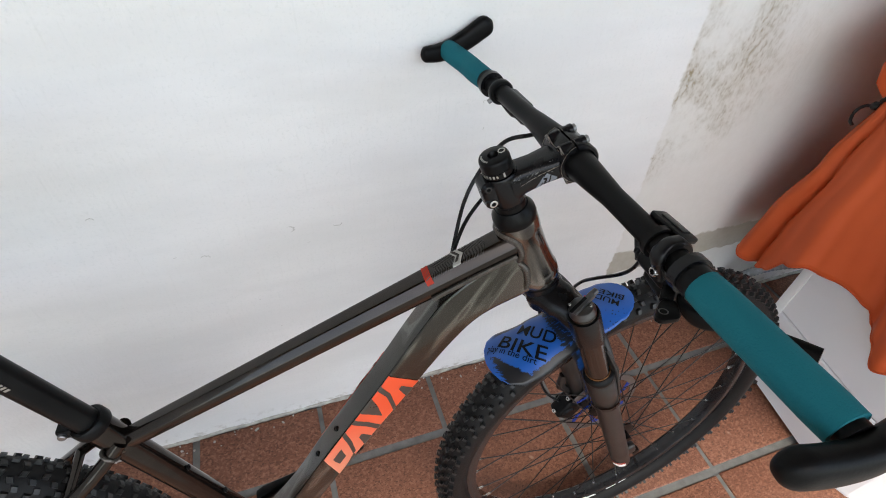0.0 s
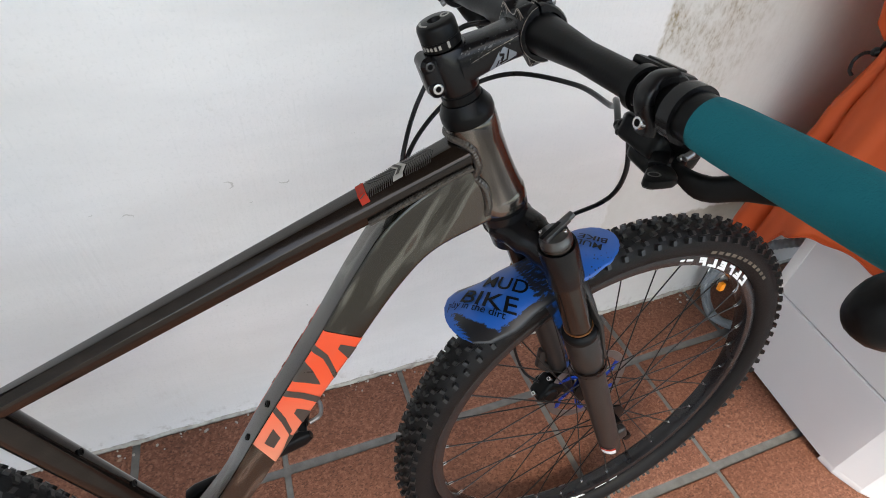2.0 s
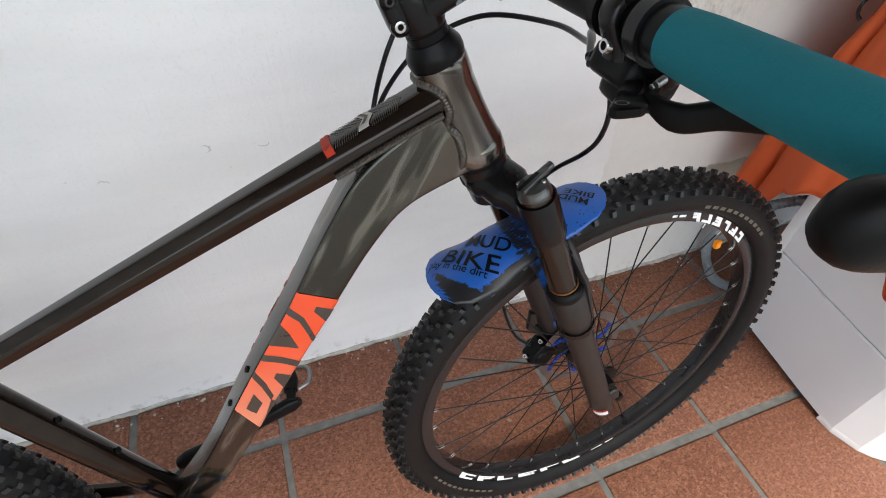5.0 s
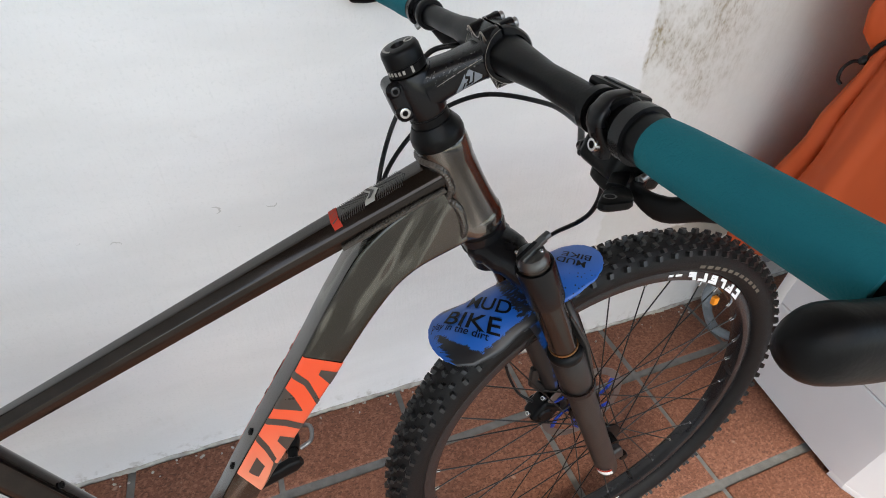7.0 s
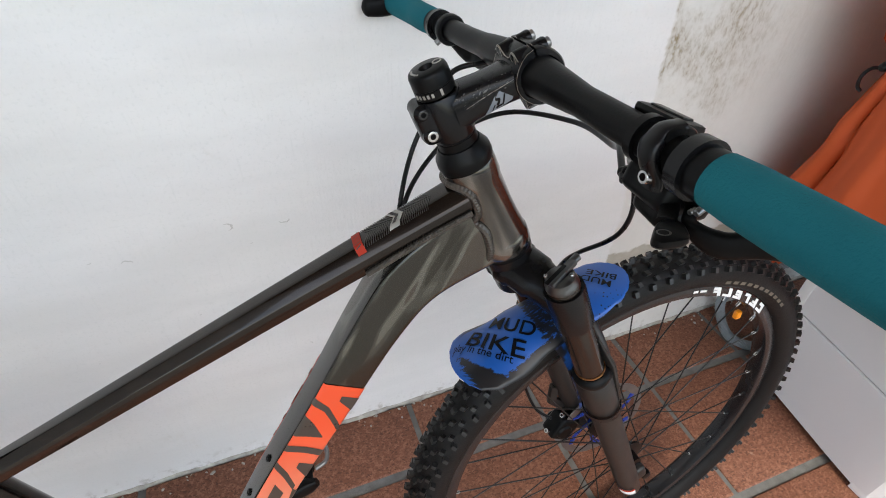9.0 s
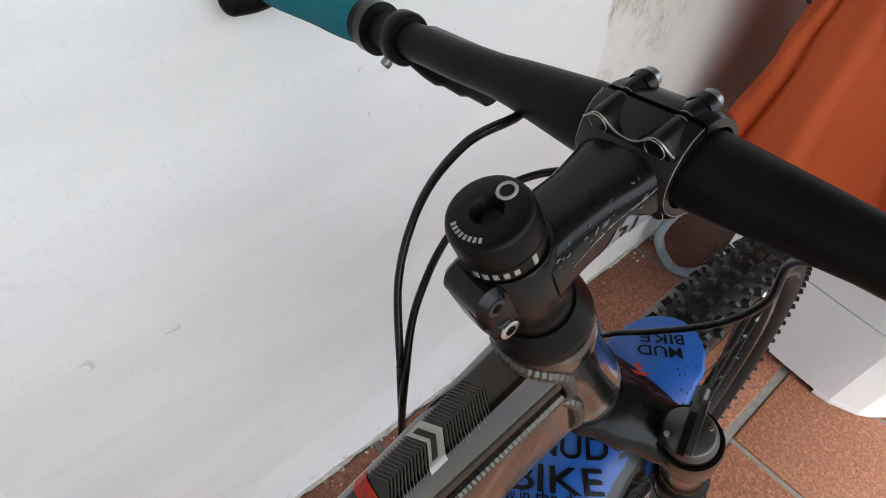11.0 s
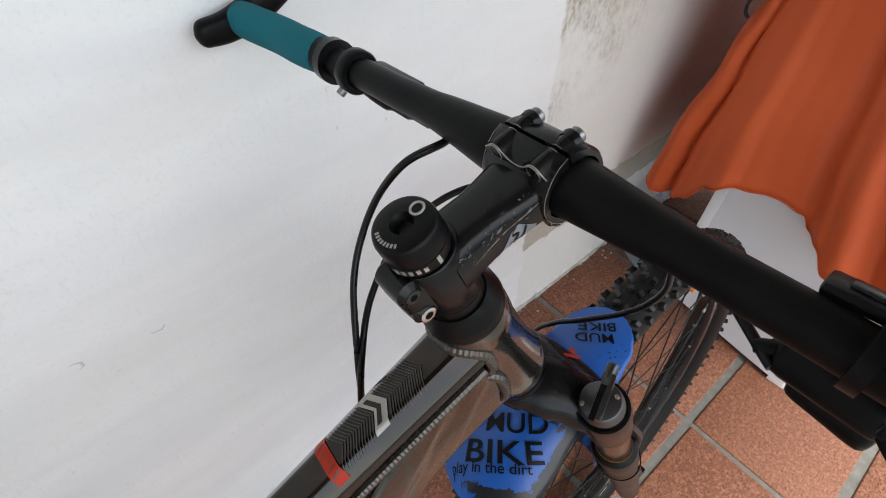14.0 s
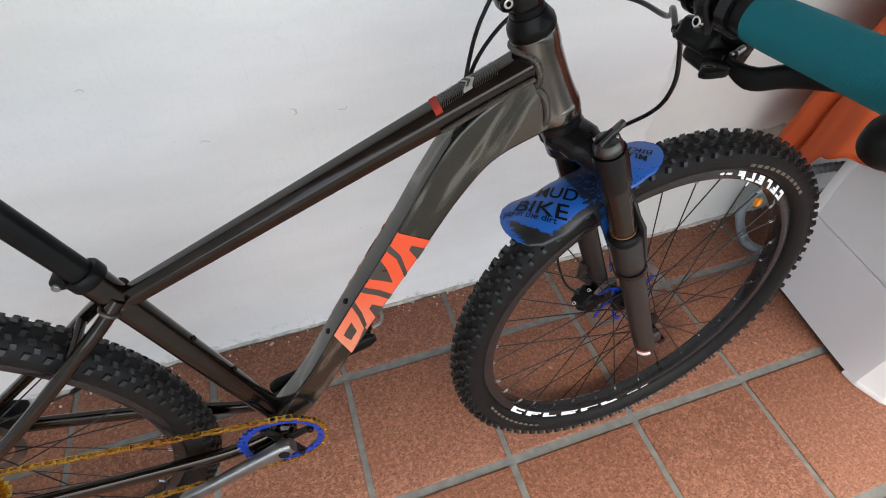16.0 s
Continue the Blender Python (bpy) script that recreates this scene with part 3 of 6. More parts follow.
def cloth_loop(v, n_left=110):
    """The cover's outline at the share v of its drop: rows of (place, outward, share along the side by the bicycle, corner weight)."""
    yr = interp(REAR_ROWS, v)
    gather = 1 - 0.42 * (1 - v)
    out = []
    for i in range(n_left):
        q = i / (n_left - 1)
        share = min(q / gather, 1.0)
        d = 0.004 + interp(FOLD_ROWS, share) * (0.3 + 0.7 * v) + 0.006 * v
        y = yr + (FRONT_Y + 0.05 - yr) * q
        round_off = max(0.0, 1 - q / 0.055)
        out.append((Vector((LEFT_X - d + 0.034 * (1 - math.sqrt(max(0.0, 1 - round_off ** 2))), y)), Vector((-1, 0)), share))
    for i in range(9):
        w = math.pi + math.pi / 2 * (i + 1) / 10
        out.append((Vector((LEFT_X + 0.05 + math.cos(w) * 0.075, FRONT_Y + 0.05 + math.sin(w) * 0.07)), Vector((math.cos(w), math.sin(w))), 1.0))
    for i in range(40):
        x = LEFT_X + 0.06 + (RIGHT_X - LEFT_X - 0.06) * i / 39
        out.append((Vector((x, FRONT_Y - 0.02 - 0.02 * v * math.sin(i * 0.9))), Vector((0, -1)), 0.9))
    for i in range(30):
        y = FRONT_Y + (yr - FRONT_Y) * (i + 1) / 31
        out.append((Vector((RIGHT_X + 0.02 + 0.015 * v * math.sin(i * 1.3), y)), Vector((1, 0)), 0.9))
    for i in range(36):
        x = RIGHT_X - 0.01 - (RIGHT_X - 0.01 - LEFT_X - 0.016) * i / 35
        out.append((Vector((x, yr + 0.004 * math.sin(i * 1.1) * (i < 33))), Vector((0, 1)), 0.0))
    return out


def cord_height(p):
    """The cord is lowest at the rear corner beside the bicycle and climbs away from it."""
    d = (p - Vector((0.84, -0.118))).length
    return 0.787 + 0.125 * (1 - math.exp(-d / 0.055))


def sheet(rows):
    bm = bmesh.new()
    rings = [[bm.verts.new(c) for c in row] for row in rows]
    n = len(rings[0])
    for a, c in zip(rings, rings[1:]):
        for i in range(n):
            bm.faces.new((a[i], a[(i + 1) % n], c[(i + 1) % n], c[i]))
    return bm, rings


def cover():
    """The orange tarpaulin: hangs in folds to an uneven hem, gathered by a black cord with a frill above it."""
    steps = 30
    rows = []
    for j in range(steps + 1):
        v = j / steps
        row = []
        for p, nn, share in cloth_loop(v):
            top, hem = cord_height(p), interp(HEM_ROWS, share)
            z = top + (hem - top) * v
            p = p + nn * (0.005 * noise.noise((p.y * 9, z * 6, p.x * 7)) + 0.0022 * noise.noise((p.y * 26, z * 15, 3.5)))
            row.append((p.x, p.y, z))
        rows.append(row)
    bm, _ = sheet(rows)
    ob = part("dust_cover", bm, M_CLOTH, label="orange tarpaulin cover hanging in folds over a white appliance", sharp=1.6)
    tagged(ob, category="cover")
    sol = ob.modifiers.new("thickness", "SOLIDIFY")
    sol.thickness, sol.offset = 0.0012, -1
    hem = [Vector(c) for c in rows[-1]]
    part("hem", sweep([h + Vector((0, 0, 0.001)) for h in hem], 0.0016, 6, closed=True, ref=(0, 0, 1)), M_CLOTH, ob, "folded hem", sharp=3)
    # the frill above the cord
    frill = [rows[0]]
    centre = Vector((1.16, -0.40))
    for lift, grow, wave in ((0.008, 0.001, 0.002), (0.020, 0.012, 0.006), (0.040, 0.030, 0.010), (0.075, 0.040, 0.011), (0.110, 0.034, 0.009), (0.132, 0.004, 0.004), (0.136, -0.10, 0.002), (0.13, -0.19, 0.001)):
        row = []
        for i, (p, nn, share) in enumerate(cloth_loop(0.0)):
            d = (p - centre).normalized()
            q = p + (d if grow < 0 else (nn + d * 0.7).normalized()) * (grow + wave * math.sin(i * 0.42 + 1.5 * math.sin(i * 0.11)))
            row.append((q.x, q.y, cord_height(p) + lift))
        frill.append(row)
    bm, rings = sheet(frill)
    bm.faces.new(rings[-1])
    part("frill", bm, M_CLOTH, ob, "gathered cloth above the cord", sharp=1.2)
    pts = [(p.x + nn.x * 0.004, p.y + nn.y * 0.004, cord_height(p) + 0.003) for p, nn, _ in cloth_loop(0.0)][::2]
    cord = part("tie_cord", sweep(pts, 0.0042, 8, closed=True, ref=(0, 0, 1)), M_CABLE, label="black elastic cord tied round the orange cover")
    tagged(cord, category="cord")
    hook = curve([(0.848, -0.112, 0.792), (0.838, -0.104, 0.789), (0.829, -0.100, 0.776), (0.829, -0.102, 0.758), (0.834, -0.108, 0.750)], 6)
    part("loose_end", sweep(hook, 0.0032, 8, ref=(0, 0, 1)), M_CABLE, cord)
    part("knot", lathe([(-0.010, 0), (-0.007, 0.006), (0.0, 0.009), (0.007, 0.006), (0.010, 0)], (0.845, -0.118, 0.796), (0.2, -1, 0.8), 12), M_CABLE, cord)


appliance()
cover()


def wall_chips():
    """Small chips and dents in the wall's paint."""
    rng = random.Random(21)
    spots = [(-0.187, 0.625, 0.009), (-0.275, 0.63, 0.010), (-0.069, 0.692, 0.0022), (-0.42, 0.60, 0.008), (0.08, 0.78, 0.005), (-0.55, 0.72, 0.006)]
    spots += [(rng.uniform(-1.1, 0.45), rng.uniform(0.25, 1.25), rng.uniform(0.0012, 0.0045)) for _ in range(22)]
    north = bpy.data.objects["wall_north"]
    for x, z, r in spots:
        bm = bmesh.new()
        w0, span = rng.uniform(0, 360), rng.uniform(40, 200)
        prev = None
        for i in range(13):
            q = i / 12
            w = radians(w0 + span * q)
            thick = r * 0.16 * math.sin(math.pi * q) + 0.0002
            rad = r * (1 + 0.15 * rng.uniform(-1, 1))
            pair = [bm.verts.new((x + math.cos(w) * (rad + d), -0.0042, z + math.sin(w) * (rad + d) * 0.7)) for d in (-thick, thick)]
            if prev:
                bm.faces.new((prev[0], prev[1], pair[1], pair[0]))
            prev = pair
        part("paint_chip", bm, M_CHIP, north)


wall_chips()


def drain_hose():
    path = curve([(1.06, -0.19, 0.36), (0.99, -0.085, 0.27), (0.940, -0.030, 0.17), (0.922, -0.014, 0.09), (0.924, -0.034, 0.035), (0.915, -0.075, 0.015), (0.918, -0.105, 0.014), (0.945, -0.135, 0.014), (1.02, -0.165, 0.014), (1.12, -0.18, 0.014)], 26)
    radii = [0.0115 if i % 2 else 0.0135 for i in range(len(path))]
    ob = part("drain_hose", sweep(path, radii, 12, ref=(0, 0, 1)), M_HOSE, label="grey corrugated drain hose curling down to the tiles", sharp=0.3)
    tagged(ob, category="hose")


drain_hose()


# ---- the bicycle ----
# Its own axes: x forward, y to its left, z up in its plane; the origin is under the front axle.
BIKE_AT = pose(0.237, -0.417, 0.0, 0, 0, -2.5) @ pose(0, 0, 0, -4.7, 0, 0)
RADIUS = 0.350
AXLE = Vector((0.008, 0.006, 0.358))
REAR = Vector((-1.090, 0.0, 0.358))
BB = Vector((-0.635, 0.0, 0.305))
A0 = Vector((-0.045, 0.0, 0.350))
UP = Vector((-0.37, 0.0, 0.929)).normalized()
FWD = Vector((0.929, 0.0, 0.37)).normalized()
STEER = Matrix.Translation(A0) @ Matrix.Rotation(radians(2.5), 4, UP) @ Matrix.Translation(-A0)
# the fork and wheel are turned a little further than the bar, whose stem sits askew
FORK = Matrix.Translation(A0) @ Matrix.Rotation(radians(5.5), 4, UP) @ Matrix.Translation(-A0)

bike = new("mountain_bike")
bike.matrix_world = BIKE_AT
tagged(bike, label="dark bronze hardtail mountain bike leaning on the white wall", category="bicycle")


def axis(s, fwd=0.0, y=0.0):
    return A0 + UP * s + FWD * fwd + Vector((0, y, 0))


def weld(points, r, parent, seed=0):
    """A weld bead of overlapping ripples along the points."""
    path = curve(points, 12)
    run = [0.0]
    for a, c in zip(path, path[1:]):
        run.append(run[-1] + (c - a).length)
    count = max(4, int(run[-1] / 0.0006))
    pts, radii = [], []
    j = 0
    for i in range(count + 1):
        d = run[-1] * i / count
        while j < len(run) - 2 and run[j + 1] < d:
            j += 1
        pts.append(path[j].lerp(path[j + 1], (d - run[j]) / max(run[j + 1] - run[j], 1e-6)))
        ripple = (d / 0.0030 + seed * 0.3) % 1.0
        radii.append(r * (0.80 + 0.26 * math.sqrt(max(0.0, 1 - (2 * ripple - 1) ** 2))))
    part("weld_bead", sweep(pts, radii, 8, ref=(0, 0, 1)), M_WELD, parent, sharp=0.5)


# frame
tt_path = curve([(-0.752, 0, 0.634), (-0.60, 0, 0.705), (-0.45, 0, 0.7755), (-0.34, 0, 0.8265), (-0.255, 0, 0.866)], 6)
k = len(tt_path) - 1
tt_r = [(0.0122 + 0.0088 * (i / k), 0.0108 + 0.0047 * (i / k)) for i in range(k + 1)]
TT_SECTION = [(c, -d) for c, d in rounded([(0.50, 1.0), (0.96, 0.30), (1.0, -0.10), (0.84, -1.0), (-0.84, -1.0), (-1.0, -0.10), (-0.96, 0.30), (-0.50, 1.0)], 0.18)]
top_tube = part("top_tube", sweep(tt_path, tt_r, section=TT_SECTION), M_FRAME, bike, sharp=1.5)
dt_path = curve([(-0.632, 0, 0.310), (-0.56, 0, 0.405), (-0.488, 0, 0.524), (-0.411, 0, 0.645), (-0.354, 0, 0.737), (-0.312, 0, 0.788), (-0.250, 0, 0.824)], 6)
k = len(dt_path) - 1
dt_r = [(0.0210 - 0.001 * (i / k), 0.0205 + 0.0165 * (i / k) ** 3) for i in range(k + 1)]
DT_SECTION = rounded([(1, 1), (1, -1), (-1, -1), (-1, 1)], 0.11, 5)
down_tube = part("down_tube", sweep(dt_path, dt_r, section=DT_SECTION), M_CAMO, bike)
st_top = Vector((-0.757, 0, 0.685))
seat_tube = part("seat_tube", sweep([BB + (st_top - BB) * f for f in (0.0, 0.3, 0.6, 0.85, 1.0)], [0.0175, 0.017, 0.0172, 0.0175, 0.0178], 24), M_FRAME, bike)
head_low = axis(0.483, 0.0026)
head_prof = [(0.0, 0.012), (0.0, 0.0262), (0.0015, 0.0271), (0.0135, 0.0273), (0.0150, 0.0266), (0.0175, 0.0262), (0.034, 0.0243), (0.052, 0.0234), (0.082, 0.0233), (0.0845, 0.0241), (0.099, 0.0243), (0.102, 0.0235), (0.102, 0.012)]
head_tube = part("head_tube", lathe(head_prof, head_low, axis(0.585) - head_low, 40), M_HEAD, bike)
part("bottom_bracket_shell", rod(BB - Vector((0, 0.037, 0)), BB + Vector((0, 0.037, 0)), 0.0225, 28), M_FRAME, bike)

for side in (1, -1):
    ss = curve([(-0.736, side * 0.012, 0.652), (-0.764, side * 0.024, 0.626), (-0.80, side * 0.036, 0.596), (-0.90, side * 0.050, 0.508), (-1.015, side * 0.060, 0.415), (-1.077, side * 0.064, 0.368)], 6)
    part("seat_stay", sweep(ss, [(0.0085, 0.0085)] * len(ss), 14), M_FRAME, bike)
    cs = curve([(-0.652, side * 0.028, 0.300), (-0.72, side * 0.040, 0.300), (-0.85, side * 0.055, 0.322), (-0.99, side * 0.064, 0.340), (-1.080, side * 0.065, 0.352)], 6)
    part("chain_stay", sweep(cs, [(0.0085, 0.0125)] * len(cs), 14, 2.6), M_FRAME, bike)
    part("dropout", block((0.045, 0.006, 0.05), 0.002, Matrix.Translation((-1.085, side * 0.066, 0.358))), M_FRAME, bike)

# welds at the joints
def ring_points(centre, normal, a, b, ref, w0, w1, n=9):
    normal = Vector(normal).normalized()
    s = (Vector(ref) - normal * Vector(ref).dot(normal)).normalized()
    u = normal.cross(s)
    return [Vector(centre) + s * a * math.cos(radians(w0 + (w1 - w0) * i / (n - 1))) + u * b * math.sin(radians(w0 + (w1 - w0) * i / (n - 1))) for i in range(n)]


def around_head(s0, h, n=25):
    """The line on which a boxy tube of half-height h meets the head tube at height s0."""
    out = []
    for i in range(n):
        w = 2 * math.pi * i / n
        c, d = math.cos(w), math.sin(w)
        y = 0.0215 * math.copysign(abs(c) ** 0.6, c)
        s = s0 + h * math.copysign(abs(d) ** 0.6, d)
        r = 0.0236 + 0.0022 * max(0.0, min(1.0, (0.530 - s) / 0.035))
        back = -math.sqrt(max(r * r - y * y, 0.0)) if abs(y) < r else 0.0
        out.append(axis(s, back, y))
    return out + out[:1]


weld(around_head(0.556, 0.022), 0.0036, head_tube)
weld(around_head(0.511, 0.026), 0.0036, head_tube, 1)
for side in (1, -1):
    weld([(-0.262, side * 0.0203, 0.8530), (-0.295, side * 0.0200, 0.8385), (-0.325, side * 0.0194, 0.8240), (-0.358, side * 0.0182, 0.8065)], 0.0030, down_tube, side)
weld(ring_points((-0.740, 0, 0.646), (0.9, 0, 0.42), 0.0165, 0.0165, (0, 1, 0), 0, 360, 17), 0.003, top_tube)
for side in (1, -1):
    weld(ring_points((-0.750, side * 0.017, 0.640), (-0.7, side * 0.3, -0.7), 0.0095, 0.0095, (0, 1, 0), 0, 360, 13), 0.0025, seat_tube)

# bolts of the bottle cage and cable stops
def on_tube(path, radii, f, lift=0.0, y=0.0):
    """A point on the upper face of a tube at the share f of its length, with its direction."""
    x = f * (len(path) - 1)
    i = min(int(x), len(path) - 2)
    p = path[i].lerp(path[i + 1], x - i)
    t = (path[i + 1] - path[i]).normalized()
    u = Vector((0, 1, 0)).cross(t).normalized()
    if u.z < 0:
        u = -u
    r = radii[i][1] + (radii[i + 1][1] - radii[i][1]) * (x - i)
    return p + u * (r + lift) + Vector((0, y, 0)), t, u


for f in (0.287, 0.362):
    p, t, u = on_tube(dt_path, dt_r, f)
    part("bottle_bolt", socket_bolt(p - u * 0.001, p + u * 0.0022, 0.0042), M_BLACK, down_tube)
for f in (0.40, 0.62):
    p = BB + (st_top - BB) * f + Vector((0.0172, 0, 0.004))
    part("bottle_bolt", socket_bolt(p, p + Vector((0.0022, 0, 0.0006)), 0.0042), M_BLACK, seat_tube)

# decals laid on the tubes


# big orange-red mark on the down tube's sides: slanted blocks parted by dark strokes and notches
def on_flank(f, v, ys, lift):
    """A point on the down tube's flank at the share f of its length, v from -1 (lower edge) to 1."""
    x = f * (len(dt_path) - 1)
    i = min(max(int(x), 0), len(dt_path) - 2)
    p = dt_path[i].lerp(dt_path[i + 1], x - i)
    t = (dt_path[min(i + 2, len(dt_path) - 1)] - dt_path[max(i - 1, 0)]).normalized()
    u = Vector((0, 1, 0)).cross(t).normalized()
    u = -u if u.z < 0 else u
    a, c = dt_r[i][0] + lift, dt_r[i][1] + lift
    q = 1 - math.sqrt(min(1.0, (1 - min(abs(v), 1.0)) / 0.22))
    return p + u * (c * v) + Vector((0, ys * a * (1 - 0.22 * q * q), 0))


def flank_shape(name, corners, ys, lift, mat, parent, n=8, label=""):
    """A four-cornered print (f, v) on the flank."""
    bm = bmesh.new()
    (a, c, d, e) = corners
    grid = []
    for i in range(n + 1):
        q = i / n
        row = []
        for j in range(n + 1):
            w = j / n
            f = (a[0] * (1 - q) + c[0] * q) * (1 - w) + (e[0] * (1 - q) + d[0] * q) * w
            v = (a[1] * (1 - q) + c[1] * q) * (1 - w) + (e[1] * (1 - q) + d[1] * q) * w
            row.append(bm.verts.new(on_flank(f, v, ys, lift)))
        grid.append(row)
    for i in range(n):
        for j in range(n):
            bm.faces.new((grid[i][j], grid[i + 1][j], grid[i + 1][j + 1], grid[i][j + 1]))
    return part(name, bm, mat, parent, label)


def flank_fan(name, corners, ys, lift, mat, parent):
    """A many-cornered print (f, v) on the flank, as thin rows of quads between its two long sides."""
    bm = bmesh.new()
    half = len(corners) // 2
    one, two = corners[:half], corners[half:][::-1]

    def along(side, q):
        x = q * (len(side) - 1)
        i = min(int(x), len(side) - 2)
        return [side[i][n] + (side[i + 1][n] - side[i][n]) * (x - i) for n in (0, 1)]

    prev = None
    for i in range(25):
        a, b = along(one, i / 24), along(two, i / 24)
        row = [bm.verts.new(on_flank(a[0] + (b[0] - a[0]) * q, a[1] + (b[1] - a[1]) * q, ys, lift)) for q in (0.0, 0.34, 0.67, 1.0)]
        if prev:
            for k2 in range(3):
                bm.faces.new((prev[k2], prev[k2 + 1], row[k2 + 1], row[k2]))
        prev = row
    return part(name, bm, mat, parent)


# dark strokes and notches laid over the panel, by share along the tube and height on its flank
STROKES = (((0.512, 0.97), (0.498, 0.13), (0.464, -0.97), (0.455, -0.97), (0.489, 0.22), (0.499, 0.98)),
           ((0.523, -0.12), (0.5235, -0.50), (0.524, -0.97), (0.497, -0.97), (0.505, -0.55), (0.513, -0.14)),
           ((0.478, 0.96), (0.463, 0.30), (0.442, -0.44), (0.441, -0.42), (0.440, 0.30), (0.438, 0.96)),
           ((0.420, 0.95), (0.4215, 0.05), (0.418, -0.97), (0.407, -0.97), (0.410, -0.04), (0.409, 0.94)),
           ((0.390, -0.12), (0.390, -0.50), (0.389, -0.97), (0.362, -0.97), (0.371, -0.55), (0.380, -0.14)),
           ((0.388, 0.95), (0.369, 0.13), (0.344, -0.66), (0.334, -0.66), (0.359, 0.18), (0.377, 0.94)),
           ((0.344, 0.39), (0.336, 0.10), (0.326, -0.30), (0.301, -0.30), (0.306, 0.10), (0.311, 0.37)),
           ((0.337, -0.64), (0.334, -0.78), (0.334, -0.98), (0.276, -0.98), (0.298, -0.86), (0.325, -0.70)))
for ys in (-1, 1):
    mark = flank_shape("painted_mark", ((0.306, 0.93), (0.266, -0.98), (0.543, -0.98), (0.541, 0.96)), ys, 0.0007, M_RED, down_tube, 22, "large orange-red painted panel fading to salmon")
    for c6 in STROKES:
        flank_fan("mark_stroke", c6, ys, 0.0012, M_CAMO_DARK, mark)

# top tube: red band, chevron, fine dark stripes


def on_top(f, y, lift=0.0008):
    p, t, u = on_tube(tt_path, tt_r, f, lift)
    x = f * (len(tt_path) - 1)
    i = min(int(x), len(tt_r) - 2)
    half = [tt_r[i][n] + (tt_r[i + 1][n] - tt_r[i][n]) * (x - i) for n in (0, 1)]
    q = min(abs(y) / half[0], 0.99)
    drop = half[1] * 0.70 * max(0.0, q - 0.50) / 0.46
    return p + Vector((0, y, 0)) - u * drop


def red_band():
    bm = bmesh.new()
    prev = None
    for i in range(15):
        y = -0.0150 + 0.0300 * i / 14
        pair = [bm.verts.new(on_top(f, y)) for f in (0.701, 0.720)]
        if prev:
            bm.faces.new((prev[0], prev[1], pair[1], pair[0]))
        prev = pair
    tape = part("red_band", bm, M_REDPRINT, top_tube, "thin red printed band")
    for y0, y1, f0, f1 in ((-0.0115, -0.010, 0.704, 0.717), (-0.008, -0.006, 0.704, 0.717), (-0.004, -0.0005, 0.710, 0.717), (0.002, 0.004, 0.704, 0.714), (0.006, 0.0085, 0.704, 0.717)):
        bm = bmesh.new()
        bm.faces.new([bm.verts.new(on_top(f, y, 0.0011)) for f, y in ((f0, y0), (f0, y0 + 0.0008), (f1, y1 + 0.0008), (f1, y1))])
        part("print_bar", bm, M_STRIPE, tape)


red_band()


def chevron(f, w, arm, thick, mat, parent, name, n=8):
    bm = bmesh.new()
    for s in (1, -1):
        prev = None
        for i in range(n + 1):
            q = i / n
            y = s * w * q
            a = [bm.verts.new(on_top(f - arm * q + d, y)) for d in (0.0, thick)]
            if prev:
                bm.faces.new((prev[0], prev[1], a[1], a[0]))
            prev = a
    part(name, bm, mat, parent)


chevron(0.800, 0.0118, 0.0185, 0.026, M_SILVERPRINT, top_tube, "chevron_mark")


def chevron_cut():
    bm = bmesh.new()
    for s in (1, -1):
        bm.faces.new([bm.verts.new(on_top(f, s * y, 0.0013)) for f, y in ((0.806, 0.0), (0.815, 0.0), (0.8015, 0.0085), (0.7925, 0.0085))])
    part("chevron_cut", bm, M_FRAME, top_tube)


chevron_cut()
for i in range(32):
    tip = 0.738 + i * 0.0052
    if not 0.796 < tip < 0.829:
        chevron(tip, 0.0128, 0.0190, 0.0014, M_STRIPE, top_tube, "pinstripe", 6)

# seat post, clamp, saddle
sd = (st_top - BB).normalized()
sd = Vector((-0.342, 0, 0.940))
seatpost = part("seat_post", rod(st_top - sd * 0.02, st_top + sd * 0.262, 0.0148, 28), M_BLACK, bike)
mark_m = frame_of(st_top + sd * 0.105 + Vector((0.004, -0.0152, 0)), sd, (0, -1, 0))
for i in range(4):
    part("size_mark", block((0.0024, 0.006, 0.0006), 0, mark_m @ Matrix.Translation((i * 0.0042, 0, 0))), M_SILVERPRINT, seatpost)
clamp = part("seat_clamp", lathe([(-0.008, 0.0178), (-0.008, 0.0200), (-0.006, 0.0209), (0.005, 0.0209), (0.007, 0.0195), (0.007, 0.0155)], st_top, sd, 32), M_BLACK, bike)
part("clamp_bolt", rod(st_top + Vector((-0.026, -0.014, 0)), st_top + Vector((-0.026, 0.014, 0)), 0.0045, 14), M_GREYMETAL, clamp)
part("clamp_lug", block((0.016, 0.020, 0.014), 0.003, Matrix.Translation(st_top + Vector((-0.024, 0, 0)))), M_BLACK, clamp)
saddle_at = st_top + sd * 0.27 + Vector((-0.030, 0, 0))
prof = [(-0.15, 0.066, 0.018), (-0.12, 0.07, 0.022), (-0.06, 0.056, 0.022), (0.0, 0.036, 0.02), (0.06, 0.023, 0.018), (0.11, 0.019, 0.016), (0.128, 0.012, 0.010)]
saddle = part("saddle", sweep([saddle_at + Vector((x, 0, 0.006 - 0.03 * abs(x) * (x < 0) * 0.2)) for x, _, _ in prof], [(w, h) for _, w, h in prof], 24, 2.4), M_SATIN, bike)
